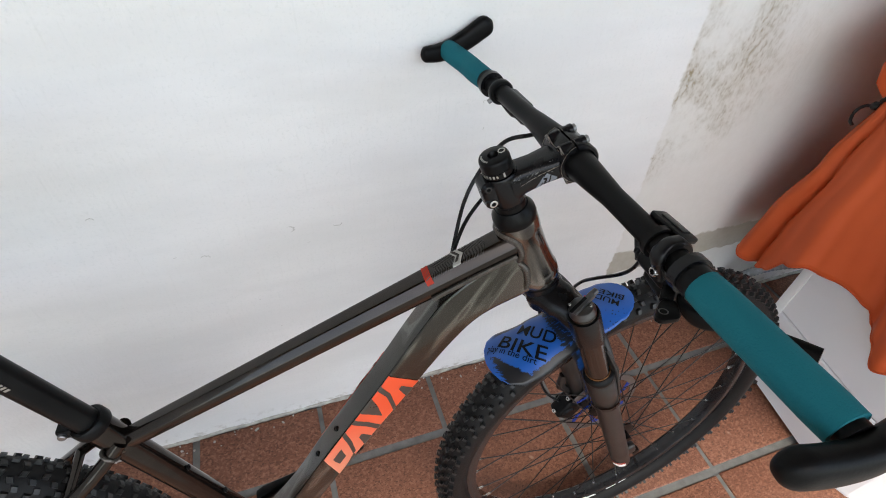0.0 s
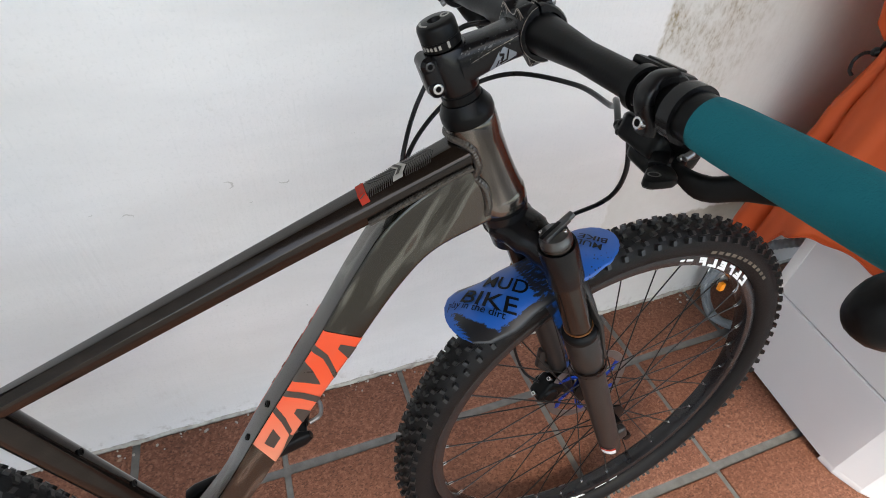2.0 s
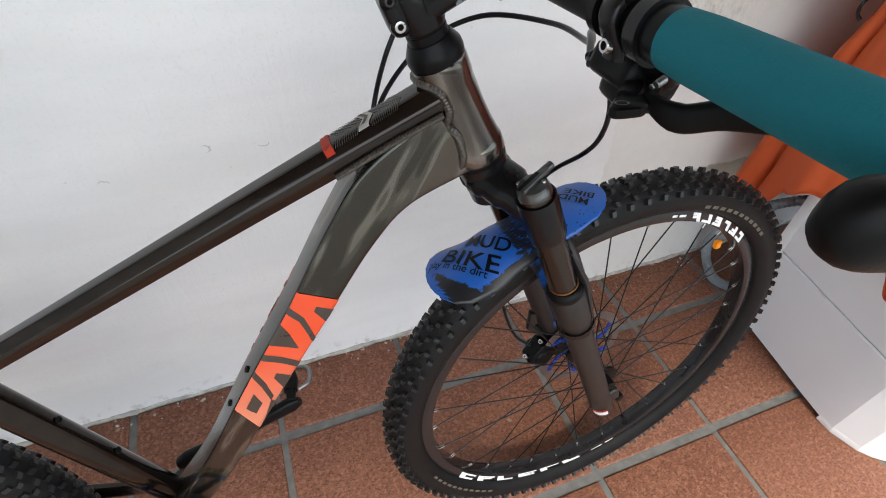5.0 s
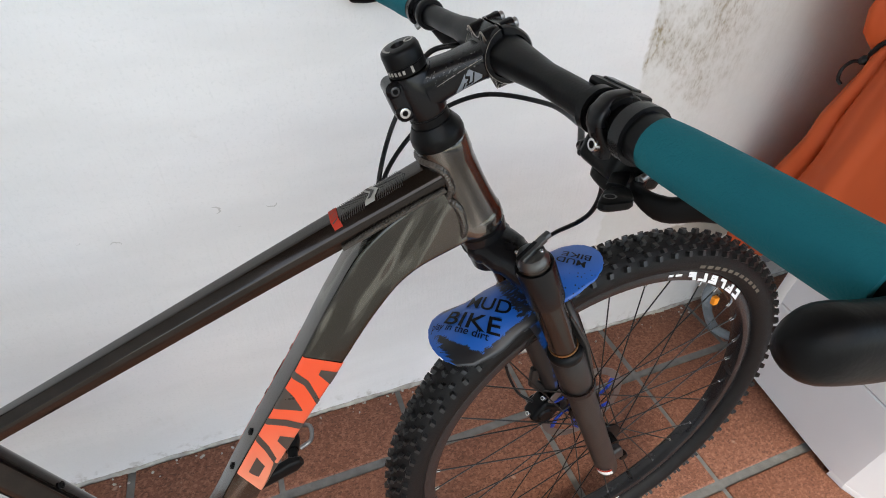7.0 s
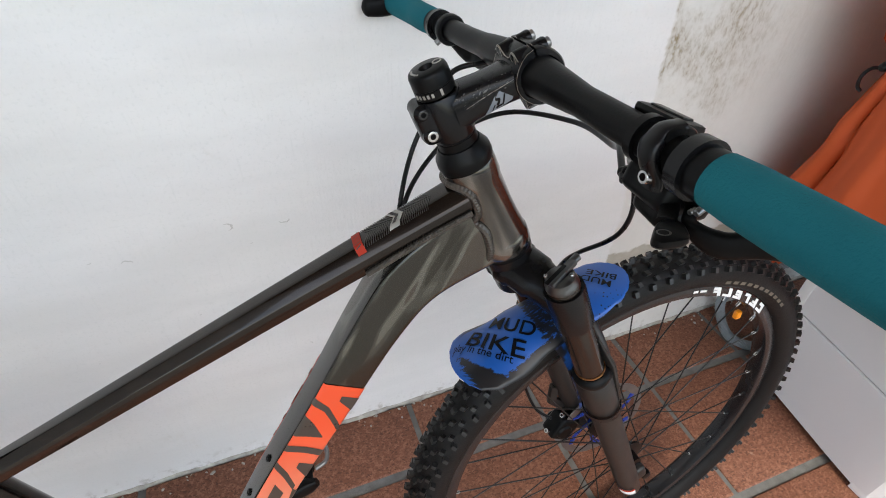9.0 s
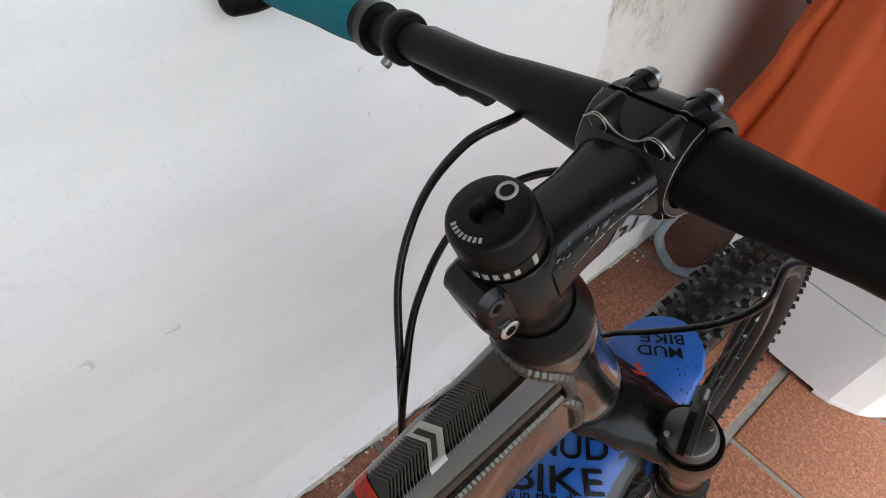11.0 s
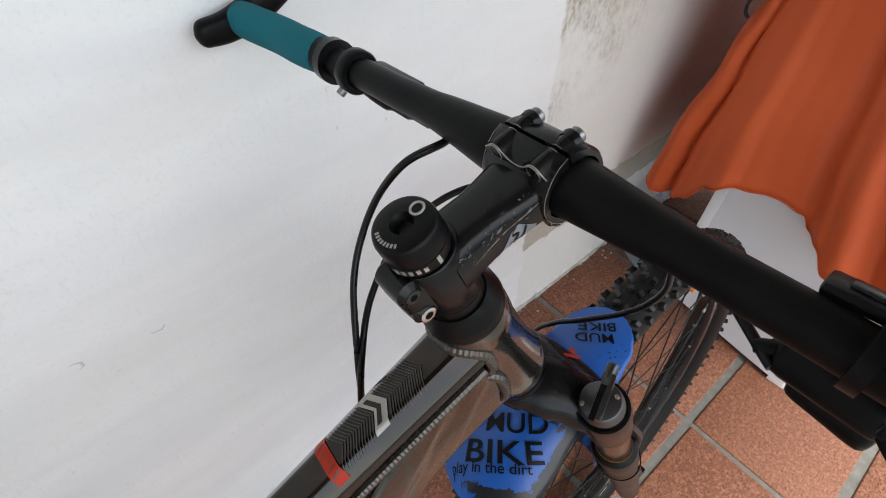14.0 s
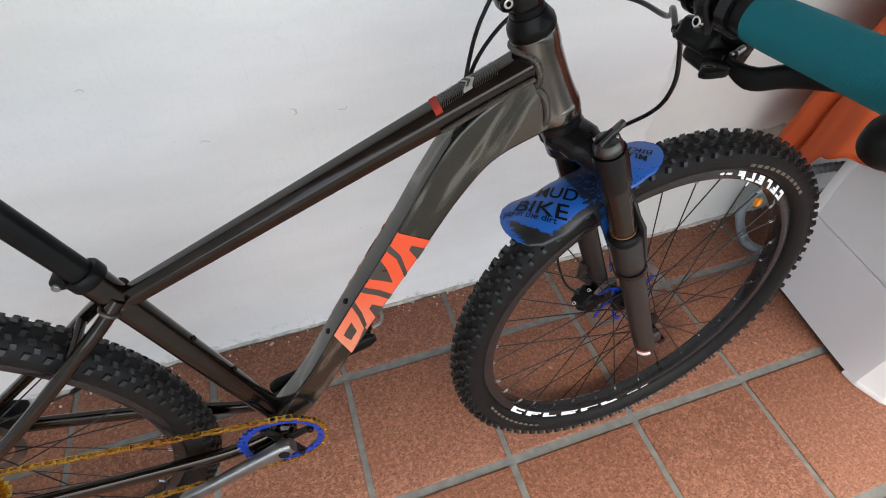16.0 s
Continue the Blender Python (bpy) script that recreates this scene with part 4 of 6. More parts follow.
for side in (1, -1):
    part("saddle_rail", sweep(curve([saddle_at + Vector((-0.10, side * 0.022, -0.012)), saddle_at + Vector((-0.05, side * 0.022, -0.03)), saddle_at + Vector((0.02, side * 0.02, -0.03)), saddle_at + Vector((0.08, side * 0.008, -0.008))], 5), 0.0035, 8), M_GREYMETAL, saddle)

# headset, spacer, stem
part("headset_cover", lathe([(0.0, 0.018), (0.0, 0.0238), (0.004, 0.0245), (0.010, 0.0238), (0.019, 0.0185), (0.019, 0.014)], axis(0.5855), UP, 40), M_BLACK, bike)
part("headset_spacer", lathe([(0, 0.0145), (0, 0.0172), (0.010, 0.0172), (0.0104, 0.0166), (0.011, 0.0172), (0.014, 0.0172), (0.014, 0.0145)], axis(0.6015), UP, 36), M_BLACK, bike)
lower_race = part("crown_race_seal", lathe([(0, 0.018), (0, 0.0255), (0.004, 0.0262), (0.004, 0.018)], axis(0.4785, 0.0026), UP, 40), M_BLACK, bike)

BAR = Vector((-0.2115, -0.004, 0.9645))
stem_c = axis(0.634)
stem_dir = (BAR - stem_c).normalized()
stem_body = lathe([(-0.0205, 0.0), (-0.0205, 0.0172), (-0.0185, 0.0182), (0.0155, 0.0178), (0.0170, 0.0168), (0.0170, 0.0)], stem_c, UP, 32)
ring = [stem_c + stem_dir * d for d in (0.004, 0.018, 0.034, 0.048, 0.062)]
sweep(ring, [(0.0185, 0.0185), (0.0165, 0.0165), (0.0162, 0.0148), (0.0186, 0.0140), (0.0208, 0.0142)], 28, 3.0, bm=stem_body)
block((0.021, 0.025, 0.037), 0.010, frame_of(stem_c - FWD * 0.016, -FWD, UP), 4, bm=stem_body)
stem = part("stem", stem_body, M_GLOSS, bike, "scuffed black stem", move=STEER)
clampdir = stem_dir.cross(Vector((0, 1, 0)))


def clamp_half(front):
    """Half of the bar clamp, front or rear, as a thick half ring about the bar."""
    bm = bmesh.new()
    n = 20
    rows = []
    for y in (-0.0212, -0.019, 0.019, 0.0212):
        ring_o, ring_i = [], []
        edge = 0.0015 if abs(y) > 0.020 else 0.0
        for i in range(n + 1):
            w = math.pi * (i / n) - math.pi / 2
            c, d = math.cos(w), math.sin(w)
            ro = 0.0200 + 0.0030 * abs(d) ** 6 - edge
            sgn = 1 if front else -1
            off = stem_dir * (sgn * (c * ro + 0.001)) + clampdir * (d * ro)
            offi = stem_dir * (sgn * (c * 0.0162 + 0.001)) + clampdir * (d * 0.0162)
            ring_o.append(bm.verts.new(BAR + off + Vector((0, y, 0))))
            ring_i.append(bm.verts.new(BAR + offi + Vector((0, y, 0))))
        rows.append((ring_o, ring_i))
    for (ao, ai), (bo, bi) in zip(rows, rows[1:]):
        for i in range(n):
            bm.faces.new((ao[i], ao[i + 1], bo[i + 1], bo[i]))
            bm.faces.new((ai[i], bi[i], bi[i + 1], ai[i + 1]))
        bm.faces.new((ao[0], bo[0], bi[0], ai[0]))
        bm.faces.new((ao[-1], ai[-1], bi[-1], bo[-1]))
    for ro, ri in (rows[0], rows[-1]):
        for i in range(n):
            bm.faces.new((ro[i], ro[i + 1], ri[i + 1], ri[i]))
    return bm


part("clamp_rear", clamp_half(False), M_GLOSS, stem, move=STEER)
face = part("face_plate", clamp_half(True), M_GLOSS, stem, move=STEER)
LOBE = 0.0126


def crest(y):
    """Height of the clamp's lobed rim over the bar's axis, across its width."""
    return 0.0176 + 0.0070 * math.exp(-((abs(y) - LOBE) / 0.0060) ** 2)


def clamp_crest(sz, d0, d1):
    """The lobed rim of a clamp half, from d0 to d1 along the stem, above (1) or below (-1) the bar."""
    bm = bmesh.new()
    n = 26
    rows = []
    for d, inset in ((d0, 0.0014), (d0 + (d1 - d0) * 0.10, 0.0003), (d0 + (d1 - d0) * 0.2, 0.0), (d0 + (d1 - d0) * 0.8, 0.0), (d0 + (d1 - d0) * 0.90, 0.0003), (d1, 0.0012)):
        ring = []
        for i in range(n + 1):
            y = -0.0206 + inset + (0.0412 - 2 * inset) * i / n
            ring.append(bm.verts.new(BAR + stem_dir * d + clampdir * (sz * (crest(y) - inset)) + Vector((0, y, 0))))
        for i in range(n, -1, -1):
            y = -0.0206 + inset + (0.0412 - 2 * inset) * i / n
            ring.append(bm.verts.new(BAR + stem_dir * d + clampdir * (sz * 0.0135) + Vector((0, y, 0))))
        rows.append(ring)
    for a, c in zip(rows, rows[1:]):
        for i in range(len(a)):
            bm.faces.new((a[i], a[(i + 1) % len(a)], c[(i + 1) % len(a)], c[i]))
    bm.faces.new(rows[0])
    bm.faces.new(rows[-1])
    return bm


for sz in (1, -1):
    part("clamp_rim", clamp_crest(sz, -0.0142, -0.0010), M_GLOSS, stem, move=STEER, sharp=0.6)
    part("plate_rim", clamp_crest(sz, 0.0012, 0.0105), M_GLOSS, face, move=STEER, sharp=0.6)
    for d, rr in ((-0.0138, 0.00050), (-0.0012, 0.00028), (0.0014, 0.00024)):
        pts = [BAR + stem_dir * d + clampdir * (sz * (crest(y) - 0.0006)) + Vector((0, y, 0)) for y in [-0.0202 + 0.0404 * i / 30 for i in range(31)]]
        part("worn_edge", sweep(pts, [rr * (0.5 + 0.7 * abs(noise.noise((i * 0.31, d * 400, sz)))) for i in range(31)], 6, ref=(1, 0, 0)), M_WORN, stem, move=STEER)
    for sy in (-LOBE, LOBE):
        base = BAR + clampdir * (sz * 0.0188) + Vector((0, sy, 0))
        part("bolt_seat", lathe([(0.008, 0.0058), (0.0108, 0.0060), (0.0124, 0.0054), (0.0124, 0.0)], base, stem_dir, 18), M_GLOSS, face, move=STEER)
        part("face_bolt", socket_bolt(base + stem_dir * 0.0122, base + stem_dir * 0.0160, 0.0043), M_GREYMETAL, stem, move=STEER)
        # near-black dish gives the shade inside the bolt hole by its colour
        part("bolt_hole", lathe([(0.0, 0.0041), (-0.0008, 0.0036), (-0.0008, 0.0)], base - stem_dir * 0.01435, -stem_dir, 14), M_BORE_SHADE, stem, move=STEER)
        part("hole_rim", lathe([(0.0, 0.0041), (0.0003, 0.0043), (0.0, 0.0045)], base - stem_dir * 0.0142, -stem_dir, 18), M_WORN, stem, move=STEER)
for ds, yy in ((-0.007, -1), (0.0125, -1)):
    p = stem_c + UP * ds - FWD * 0.021
    part("clamp_boss", rod(p + Vector((0.002, -0.0134, 0)), p + Vector((0.002, 0.0105, 0)), 0.0070, 22, chamfer=0.003), M_GLOSS, stem, move=STEER)
    bolt("clamp_bolt", p + Vector((0.002, -0.0128, 0)), p + Vector((0.002, -0.0139, 0)), 0.0044 if ds < 0 else 0.0038, M_CHROME if ds < 0 else M_CAPMETAL, stem, STEER)
def stem_skin(d, h, ys, lift=0.0):
    """A point on the stem's flank, d along it and h above its middle."""
    a = interp([(0.004, 0.0185), (0.018, 0.0165), (0.034, 0.0162), (0.048, 0.0186), (0.062, 0.0208)], d) + lift
    b = interp([(0.004, 0.0185), (0.018, 0.0165), (0.034, 0.0148), (0.048, 0.0140), (0.062, 0.0142)], d) + lift
    return stem_c + stem_dir * d + clampdir * h + Vector((0, ys * a * max(0.02, 1 - min(1.0, abs(h) / b) ** 3) ** (1 / 3), 0))


def flank_mark(name, corners, ys, lift, mat, parent):
    """A flat printed shape laid on the stem's flank."""
    bm = bmesh.new()
    bm.faces.new([bm.verts.new((a, b, 0)) for a, b in corners])
    bmesh.ops.triangulate(bm, faces=bm.faces[:])
    for _ in range(2):
        bmesh.ops.subdivide_edges(bm, edges=bm.edges[:], cuts=1, use_grid_fill=True)
    for v in bm.verts:
        v.co = stem_skin(v.co.x, v.co.y, ys, lift)
    return part(name, bm, mat, parent, move=STEER)


# pale triangular mark on the stem's side, with dark strokes
for ys in (-1, 1):
    tri = flank_mark("triangle_mark", ((0.0260, -0.0125), (0.0290, -0.0130), (0.0480, -0.0075), (0.0490, -0.0050), (0.0405, 0.0030), (0.0380, 0.0028), (0.0255, -0.0108)), ys, 0.0003, M_PALEPRINT, stem)
    for x0, low, top in ((0.0305, -0.0112, -0.0062), (0.0350, -0.0100, -0.0020), (0.0395, -0.0088, 0.0002)):
        flank_mark("mark_stroke", ((x0, low), (x0 + 0.0013, low), (x0 + 0.0043, top), (x0 + 0.0030, top)), ys, 0.0006, M_BLACK, tri)
# bare metal where the clamp's edges are worn
for y in (-0.0214, 0.0214):
    pts = []
    for i in range(13):
        w = math.pi * (i / 12) - math.pi / 2
        ro = 0.0192 + 0.0030 * abs(math.sin(w)) ** 6
        pts.append(BAR + stem_dir * -(math.cos(w) * ro + 0.001) + clampdir * (math.sin(w) * ro) + Vector((0, y, 0)))
    part("worn_edge", sweep(pts, [0.0001 + 0.0003 * abs(noise.noise((i * 0.6, y * 90, 4.0))) for i in range(13)], 6, ref=(0, 1, 0)), M_WORN, stem, move=STEER)
pts = [stem_skin(d, h, -1) for d, h in ((0.012, 0.0015), (0.022, 0.0025), (0.034, 0.0040), (0.046, 0.0060), (0.056, 0.0075))]
part("worn_edge", sweep(curve(pts, 6), [0.0001 + 0.0005 * abs(noise.noise((i * 0.4, 1.0, 2.0))) for i in range(25)], 6), M_WORN, stem, move=STEER)


def stem_scuffs():
    """Flecks and smears where the stem's black paint has been knocked off."""
    rng = random.Random(31)
    for i in range(60):
        d, h, ln = rng.uniform(0.006, 0.050), rng.gauss(0.0065, 0.0035), rng.uniform(0.0002, 0.0005) * rng.choice((0.6, 1.0, 1.0, 2.6))
        h = max(-0.002, min(0.0122, h))
        slope, n = rng.uniform(-0.3, 0.8), 7
        shape = []
        for q in range(n):
            w = 2 * math.pi * q / n
            a, b = ln * math.cos(w) * rng.uniform(0.8, 1.8), ln * math.sin(w) * rng.uniform(0.3, 0.8)
            shape.append((d + a, h + b + a * slope))
        bm = bmesh.new()
        bm.faces.new([bm.verts.new(stem_skin(a, b, -1, 0.0002)) for a, b in shape])
        part("paint_chip", bm, M_SCUFF, stem, move=STEER)


stem_scuffs()
cap = part("top_cap", lathe([(0.0, 0.0), (0.0, 0.0156), (0.002, 0.0161), (0.0068, 0.0161), (0.0072, 0.0155), (0.0077, 0.0161), (0.0165, 0.0159), (0.0190, 0.0150), (0.0200, 0.0136), (0.0203, 0.0060), (0.0180, 0.0048), (0.0155, 0.0036), (0.0155, 0.0)], axis(0.6520, -0.001), UP, 40), M_BLACK, bike, "black steerer top cap", move=STEER)
# plain print bars on the cap
ct = axis(0.6520 + 0.0205, -0.001)
for i in range(8):
    w = radians(143 + 9.0 * i)
    d = FWD * math.cos(w) * 0.0118 + Vector((0, 1, 0)) * math.sin(w) * 0.0118 * -1
    m = frame_of(ct + d, UP.cross(d), UP)
    part("print_bar", block((0.0010, 0.0019, 0.0003), 0, m), M_SILVERPRINT, cap, move=STEER)
part("print_ring", lathe([(0, 0.0026), (0.0004, 0.0028), (0.0004, 0.0037), (0, 0.0039)], ct + FWD * 0.0092 - UP * 0.0002, UP, 20), M_SILVERPRINT, cap, move=STEER)
for i, tall in enumerate((0.0030, 0.0030, 0.0030, 0.0030, 0.0030, 0.0, 0.0052)):
    if not tall:
        continue
    w = radians(196 + 13 * i)
    d = FWD * math.cos(w) + Vector((0, 1, 0)) * math.sin(w)
    m = frame_of(axis(0.6520 + 0.0042, -0.001) + d * 0.0162, UP.cross(d), UP)
    part("print_bar", block((0.0019, 0.0005, tall), 0, m), M_SILVERPRINT, cap, move=STEER)

# handlebar
TWIST = STEER @ Matrix.Translation(BAR) @ Matrix.Rotation(radians(0.0), 4, (1, 0, 0)) @ Matrix.Translation(-BAR)


def bar_at(y):
    """The bar's centre line: nearly straight on the free side, dipping and then sweeping back towards the wall."""
    if y > 0:
        line = [(0.0, -0.2115, 0.9645), (0.06, -0.2115, 0.9645), (0.14, -0.2128, 0.9620), (0.20, -0.2152, 0.9600), (0.25, -0.2222, 0.9624), (0.33, -0.2366, 0.9680)]
        return Vector((interp([(a, b) for a, b, _ in line], y), y, interp([(a, c) for a, _, c in line], y)))
    return Vector((-0.2115 - 0.0035 * min(1.0, -y / 0.2), y, 0.9645 + 0.0012 * min(1.0, -y / 0.2)))


def pod_at(y):
    """The middle of the lever and shifter bodies, which hang a little below and ahead of the bar on its free side."""
    return bar_at(y) if y > 0 else Vector((-0.203, y, 0.9550))


ys = [-0.328 + 0.656 * i / 46 for i in range(47)]
bar_r = [0.0159 if abs(y) < 0.026 else max(0.0108, 0.0159 - (abs(y) - 0.026) * 0.085) for y in ys]
handlebar = part("handlebar", sweep([bar_at(y) for y in ys], bar_r, 24, ref=(1, 0, 0)), M_SATIN, bike, "satin black flat handlebar", move=TWIST)


def bar_piece(name, y0, y1, r, mat, label="", prof=None, n=28):
    """A sleeve on the bar from y0 to y1."""
    steps = 14
    pts = [bar_at(y0 + (y1 - y0) * i / steps) for i in range(steps + 1)]
    rr = [r * (prof(i / steps) if prof else 1.0) for i in range(steps + 1)]
    return part(name, sweep(pts, rr, n, ref=(1, 0, 0)), mat, bike, label, move=TWIST, sharp=0.9)


def horn(side):
    """The stubby curved end bar at a grip's end: a short rear stub and a longer forward arm, flattened."""
    if side < 0:
        e = bar_at(-0.324)
        bends = ((-0.054, -0.004, 0.000), (-0.037, -0.008, -0.004), (-0.014, -0.011, -0.006), (0.008, -0.012, -0.004), (0.032, -0.010, 0.005), (0.054, -0.006, 0.017), (0.070, 0.0, 0.028))
    else:
        e = bar_at(0.318)
        bends = ((-0.042, 0.001, -0.004), (-0.032, 0.002, -0.004), (-0.014, 0.004, -0.004), (0.008, 0.006, 0.001), (0.032, 0.006, 0.013), (0.052, 0.005, 0.026), (0.067, 0.003, 0.036))
    pts = curve([e + Vector(v) for v in bends], 5)
    k = len(pts) - 1
    rr = []
    for i in range(k + 1):
        q = i / k
        end = max(0.0, 1 - q / 0.14, 1 - (1 - q) / 0.14)
        taper = math.sqrt(max(0.03, 1 - end * end))
        slim = 1.0 if side < 0 or q > 0.5 else 0.80 + 0.40 * q
        rr.append((0.0100 * taper * slim, (0.0128 + 0.003 * q) * taper * slim))
    return part("bar_end", sweep(pts, rr, 22, 2.4), M_SATIN, bike, "black moulded bar end", move=TWIST)


for side in (-1, 1):
    dy = 0.011 if side > 0 else 0.0
    bar_piece("grip", side * (0.205 + dy) - 0.001, (0.319 if side > 0 else -0.323), 0.0149, M_TEAL, "teal foam handlebar grip", lambda q: 0.955 + 0.045 * min(1, 8 * q, 8 * (1 - q)))
    bar_piece("grip_neck", side * (0.194 + dy) - 0.001, side * (0.2055 + dy) - 0.001, 0.0138, M_BLACK)
    bar_piece("grip_collar", side * (0.1855 + dy) - 0.001, side * (0.1945 + dy) - 0.001, 0.0164, M_GLOSS)
    horn(side)

# brake levers, with reservoir, blade and bolts
def brake_lever(side):
    y = side * 0.170
    c = pod_at(y)
    body = sweep(curve([c + Vector((0.010, side * 0.006, -0.008)), c + Vector((0.020, -side * 0.002, -0.020)), c + Vector((0.028, -side * 0.020, -0.028)), c + Vector((0.030, -side * 0.046, -0.030))], 5),
                 [(0.0115, 0.0115)] * 8 + [(0.0095, 0.0095)] * 4 + [(0.0075, 0.0075)] * 4, 16, 2.6, ref=(0, 0, 1))
    lathe([(-0.0055, 0.0112), (-0.0055, 0.0148), (-0.004, 0.0158), (0.004, 0.0158), (0.0055, 0.0148), (0.0055, 0.0112)], bar_at(y), (0, 1, 0), 32, bm=body)
    lever = part("brake_lever", body, M_BLACK, bike, "black hydraulic brake lever", move=TWIST)
    # the clamp's ear: a strap from the band's top down to the bolt behind the bar
    strap = curve([bar_at(y) + Vector((0.004, 0, 0.0135)), bar_at(y) + Vector((-0.007, -side * 0.001, 0.0120)), bar_at(y) + Vector((-0.0140, side * 0.001, 0.003)), c + Vector((-0.0195, side * 0.002, -0.002)), c + Vector((-0.0190, side * 0.002, -0.008))], 5)
    if side < 0:
        part("clamp_ear", sweep(strap, [(0.0058, 0.0034)] * 8 + [(0.0068, 0.0042)] * 13, 14, 2.6, ref=(0, 1, 0)), M_GLOSS, lever, move=TWIST)
    if side > 0:
        part("clamp_bolt", socket_bolt(c + Vector((-0.0120, 0.002, -0.0105)), c + Vector((-0.0155, 0.002, -0.0130)), 0.0034), M_GREYMETAL, lever, move=TWIST)
        part("reservoir", block((0.010, 0.050, 0.006), 0.0025, frame_of(c + Vector((0.012, -0.034, 0.004)), (1, 0, -0.3), (0.3, 0, 1)), 3), M_BLACK, lever, move=TWIST)
        return lever
    bolt("clamp_bolt", c + Vector((-0.0215, side * 0.002, -0.001)), c + Vector((-0.0268, side * 0.0022, -0.0006)), 0.0042, M_CHROME, lever, TWIST)
    blade = curve([c + Vector((0.018, side * 0.000, -0.026)), c + Vector((0.006, side * 0.010, -0.026)), c + Vector((-0.003, side * 0.021, -0.026)), c + Vector((0.004, side * 0.036, -0.030)), c + Vector((0.017, side * 0.052, -0.023)), c + Vector((0.032, side * 0.080, -0.016)), c + Vector((0.042, side * 0.100, -0.012))], 6)
    n = len(blade)
    part("lever_blade", sweep(blade, [(0.0036 + 0.0042 * min(1.0, max(0.0, (i - 11) / 6)), 0.0040) for i in range(n)], 14, 2.6, ref=(0, 0, 1)), M_SATIN, lever, move=TWIST)
    part("pivot_bolt", rod(c + Vector((0.000, side * 0.0225, -0.0135)), c + Vector((-0.0060, side * 0.0236, -0.0158)), 0.0022, 12), M_GREYMETAL, lever, move=TWIST)
    part("reach_screw", rod(c + Vector((0.004, side * 0.014, -0.020)), c + Vector((-0.001, side * 0.015, -0.021)), 0.0016, 10), M_GREYMETAL, lever, move=TWIST)
    return lever


brake_lever(-1)
brake_lever(1)


def shifter(side):
    c = pod_at(side * 0.152)
    body = block((0.040, 0.044, 0.020), 0.007, frame_of(c + Vector((0.014, -side * 0.001, -0.026)), (1, 0.1 * side, -0.35), (0.3, 0, 1)), 3)
    block((0.026, 0.034, 0.014), 0.006, frame_of(c + Vector((0.010, side * 0.004, -0.037)), (1, 0.2 * side, -0.2), (0.2, 0, 1)), 3, bm=body)
    lathe([(-0.003, 0.0114), (-0.003, 0.0140), (0.003, 0.0140), (0.003, 0.0114)], bar_at(side * 0.152), (0, 1, 0), 28, bm=body)
    pod = part("gear_shifter", body, M_BLACK, bike, "black thumb gear shifter", move=TWIST)
    part("cable_boot", sweep([c + Vector((0.006, -side * 0.008, -0.018)), c + Vector((0.004, -side * 0.020, -0.0225)), c + Vector((0.002, -side * 0.031, -0.0265))], [0.0062, 0.0050, 0.0034], 14, ref=(0, 0, 1)), M_BLACK, pod, move=TWIST)
    for i in range(4):
        p = c + Vector((0.0055 - 0.0008 * i, -side * (0.013 + 0.004 * i), -0.0200 - 0.0015 * i))
        part("boot_rib", lathe([(-0.0011, 0.0050), (0, 0.0068 - 0.0006 * i), (0.0011, 0.0050)], p, (0.3, -side, -0.3), 14), M_BLACK, pod, move=TWIST)
    # the thumb paddle: a flat rounded plate behind and below the bar
    e = pod_at(side * 0.170) + Vector((0, 0, 0.006))
    arm = curve([e + Vector((0.006, side * -0.006, -0.030)), e + Vector((-0.004, side * 0.004, -0.031)), e + Vector((-0.014, side * 0.014, -0.0305))], 5)
    part("thumb_paddle", sweep(arm, [(0.0055, 0.0030)] * len(arm), 12, 3, ref=(1, 0, 0)), M_SATIN, pod, move=TWIST)
    outline = rounded([(-0.009, 0.010), (-0.0215, 0.0138), (-0.036, 0.028), (-0.034, 0.034), (-0.0175, 0.0365), (-0.0075, 0.020)], 0.28, 3)
    bm = bmesh.new()
    rings = []
    for drop, inset in ((0.0, 0.12), (0.0008, 0.03), (0.0040, 0.0), (0.0055, 0.08)):
        ring = []
        for x, y in outline:
            x, y = x + (-0.021 - x) * inset, y + (0.024 - y) * inset
            ring.append(bm.verts.new(e + Vector((x, side * y, -0.0295 + 0.14 * (y - 0.012) - drop))))
        rings.append(ring)
    for a, d in zip(rings, rings[1:]):
        for i in range(len(a)):
            bm.faces.new((a[i], a[(i + 1) % len(a)], d[(i + 1) % len(a)], d[i]))
    bm.faces.new(rings[0])
    bm.faces.new(rings[-1])
    part("paddle_pad", bm, M_SATIN, pod, move=TWIST)
    part("round_mark", lathe([(0, 0.0028), (0.0002, 0.0030), (0.0002, 0.0037), (0, 0.0039)], e + Vector((-0.026, side * 0.0255, -0.0275)), (0, side * -0.14, 1), 20), M_DARKMETAL, pod, move=TWIST)
    # display housing above the bar
    part("indicator", block((0.017, 0.040, 0.006), 0.0025, frame_of(c + Vector((0.004, side * -0.004, 0.0190)), (1, 0.05, -0.3), (0.3, 0, 1))), M_BLACK, pod, move=TWIST)
    part("indicator_window", block((0.008, 0.026, 0.002), 0.0008, frame_of(c + Vector((0.005, side * -0.004, 0.0222)), (1, 0.05, -0.3), (0.3, 0, 1))), M_GLOSS, pod, move=TWIST)
    return pod


shifter(-1)

# fork
fork = part("fork", sweep([axis(0.432, 0.003), axis(0.455, 0.003), axis(0.4785, 0.0026)], [0.0235, 0.0240, 0.0262], 28), M_GLOSS, bike, "black suspension fork with bronze stanchions", move=FORK)
LEG_F, LEG_Y = 0.023, 0.0635


def leg(s, side):
    return axis(s, LEG_F, side * LEG_Y)


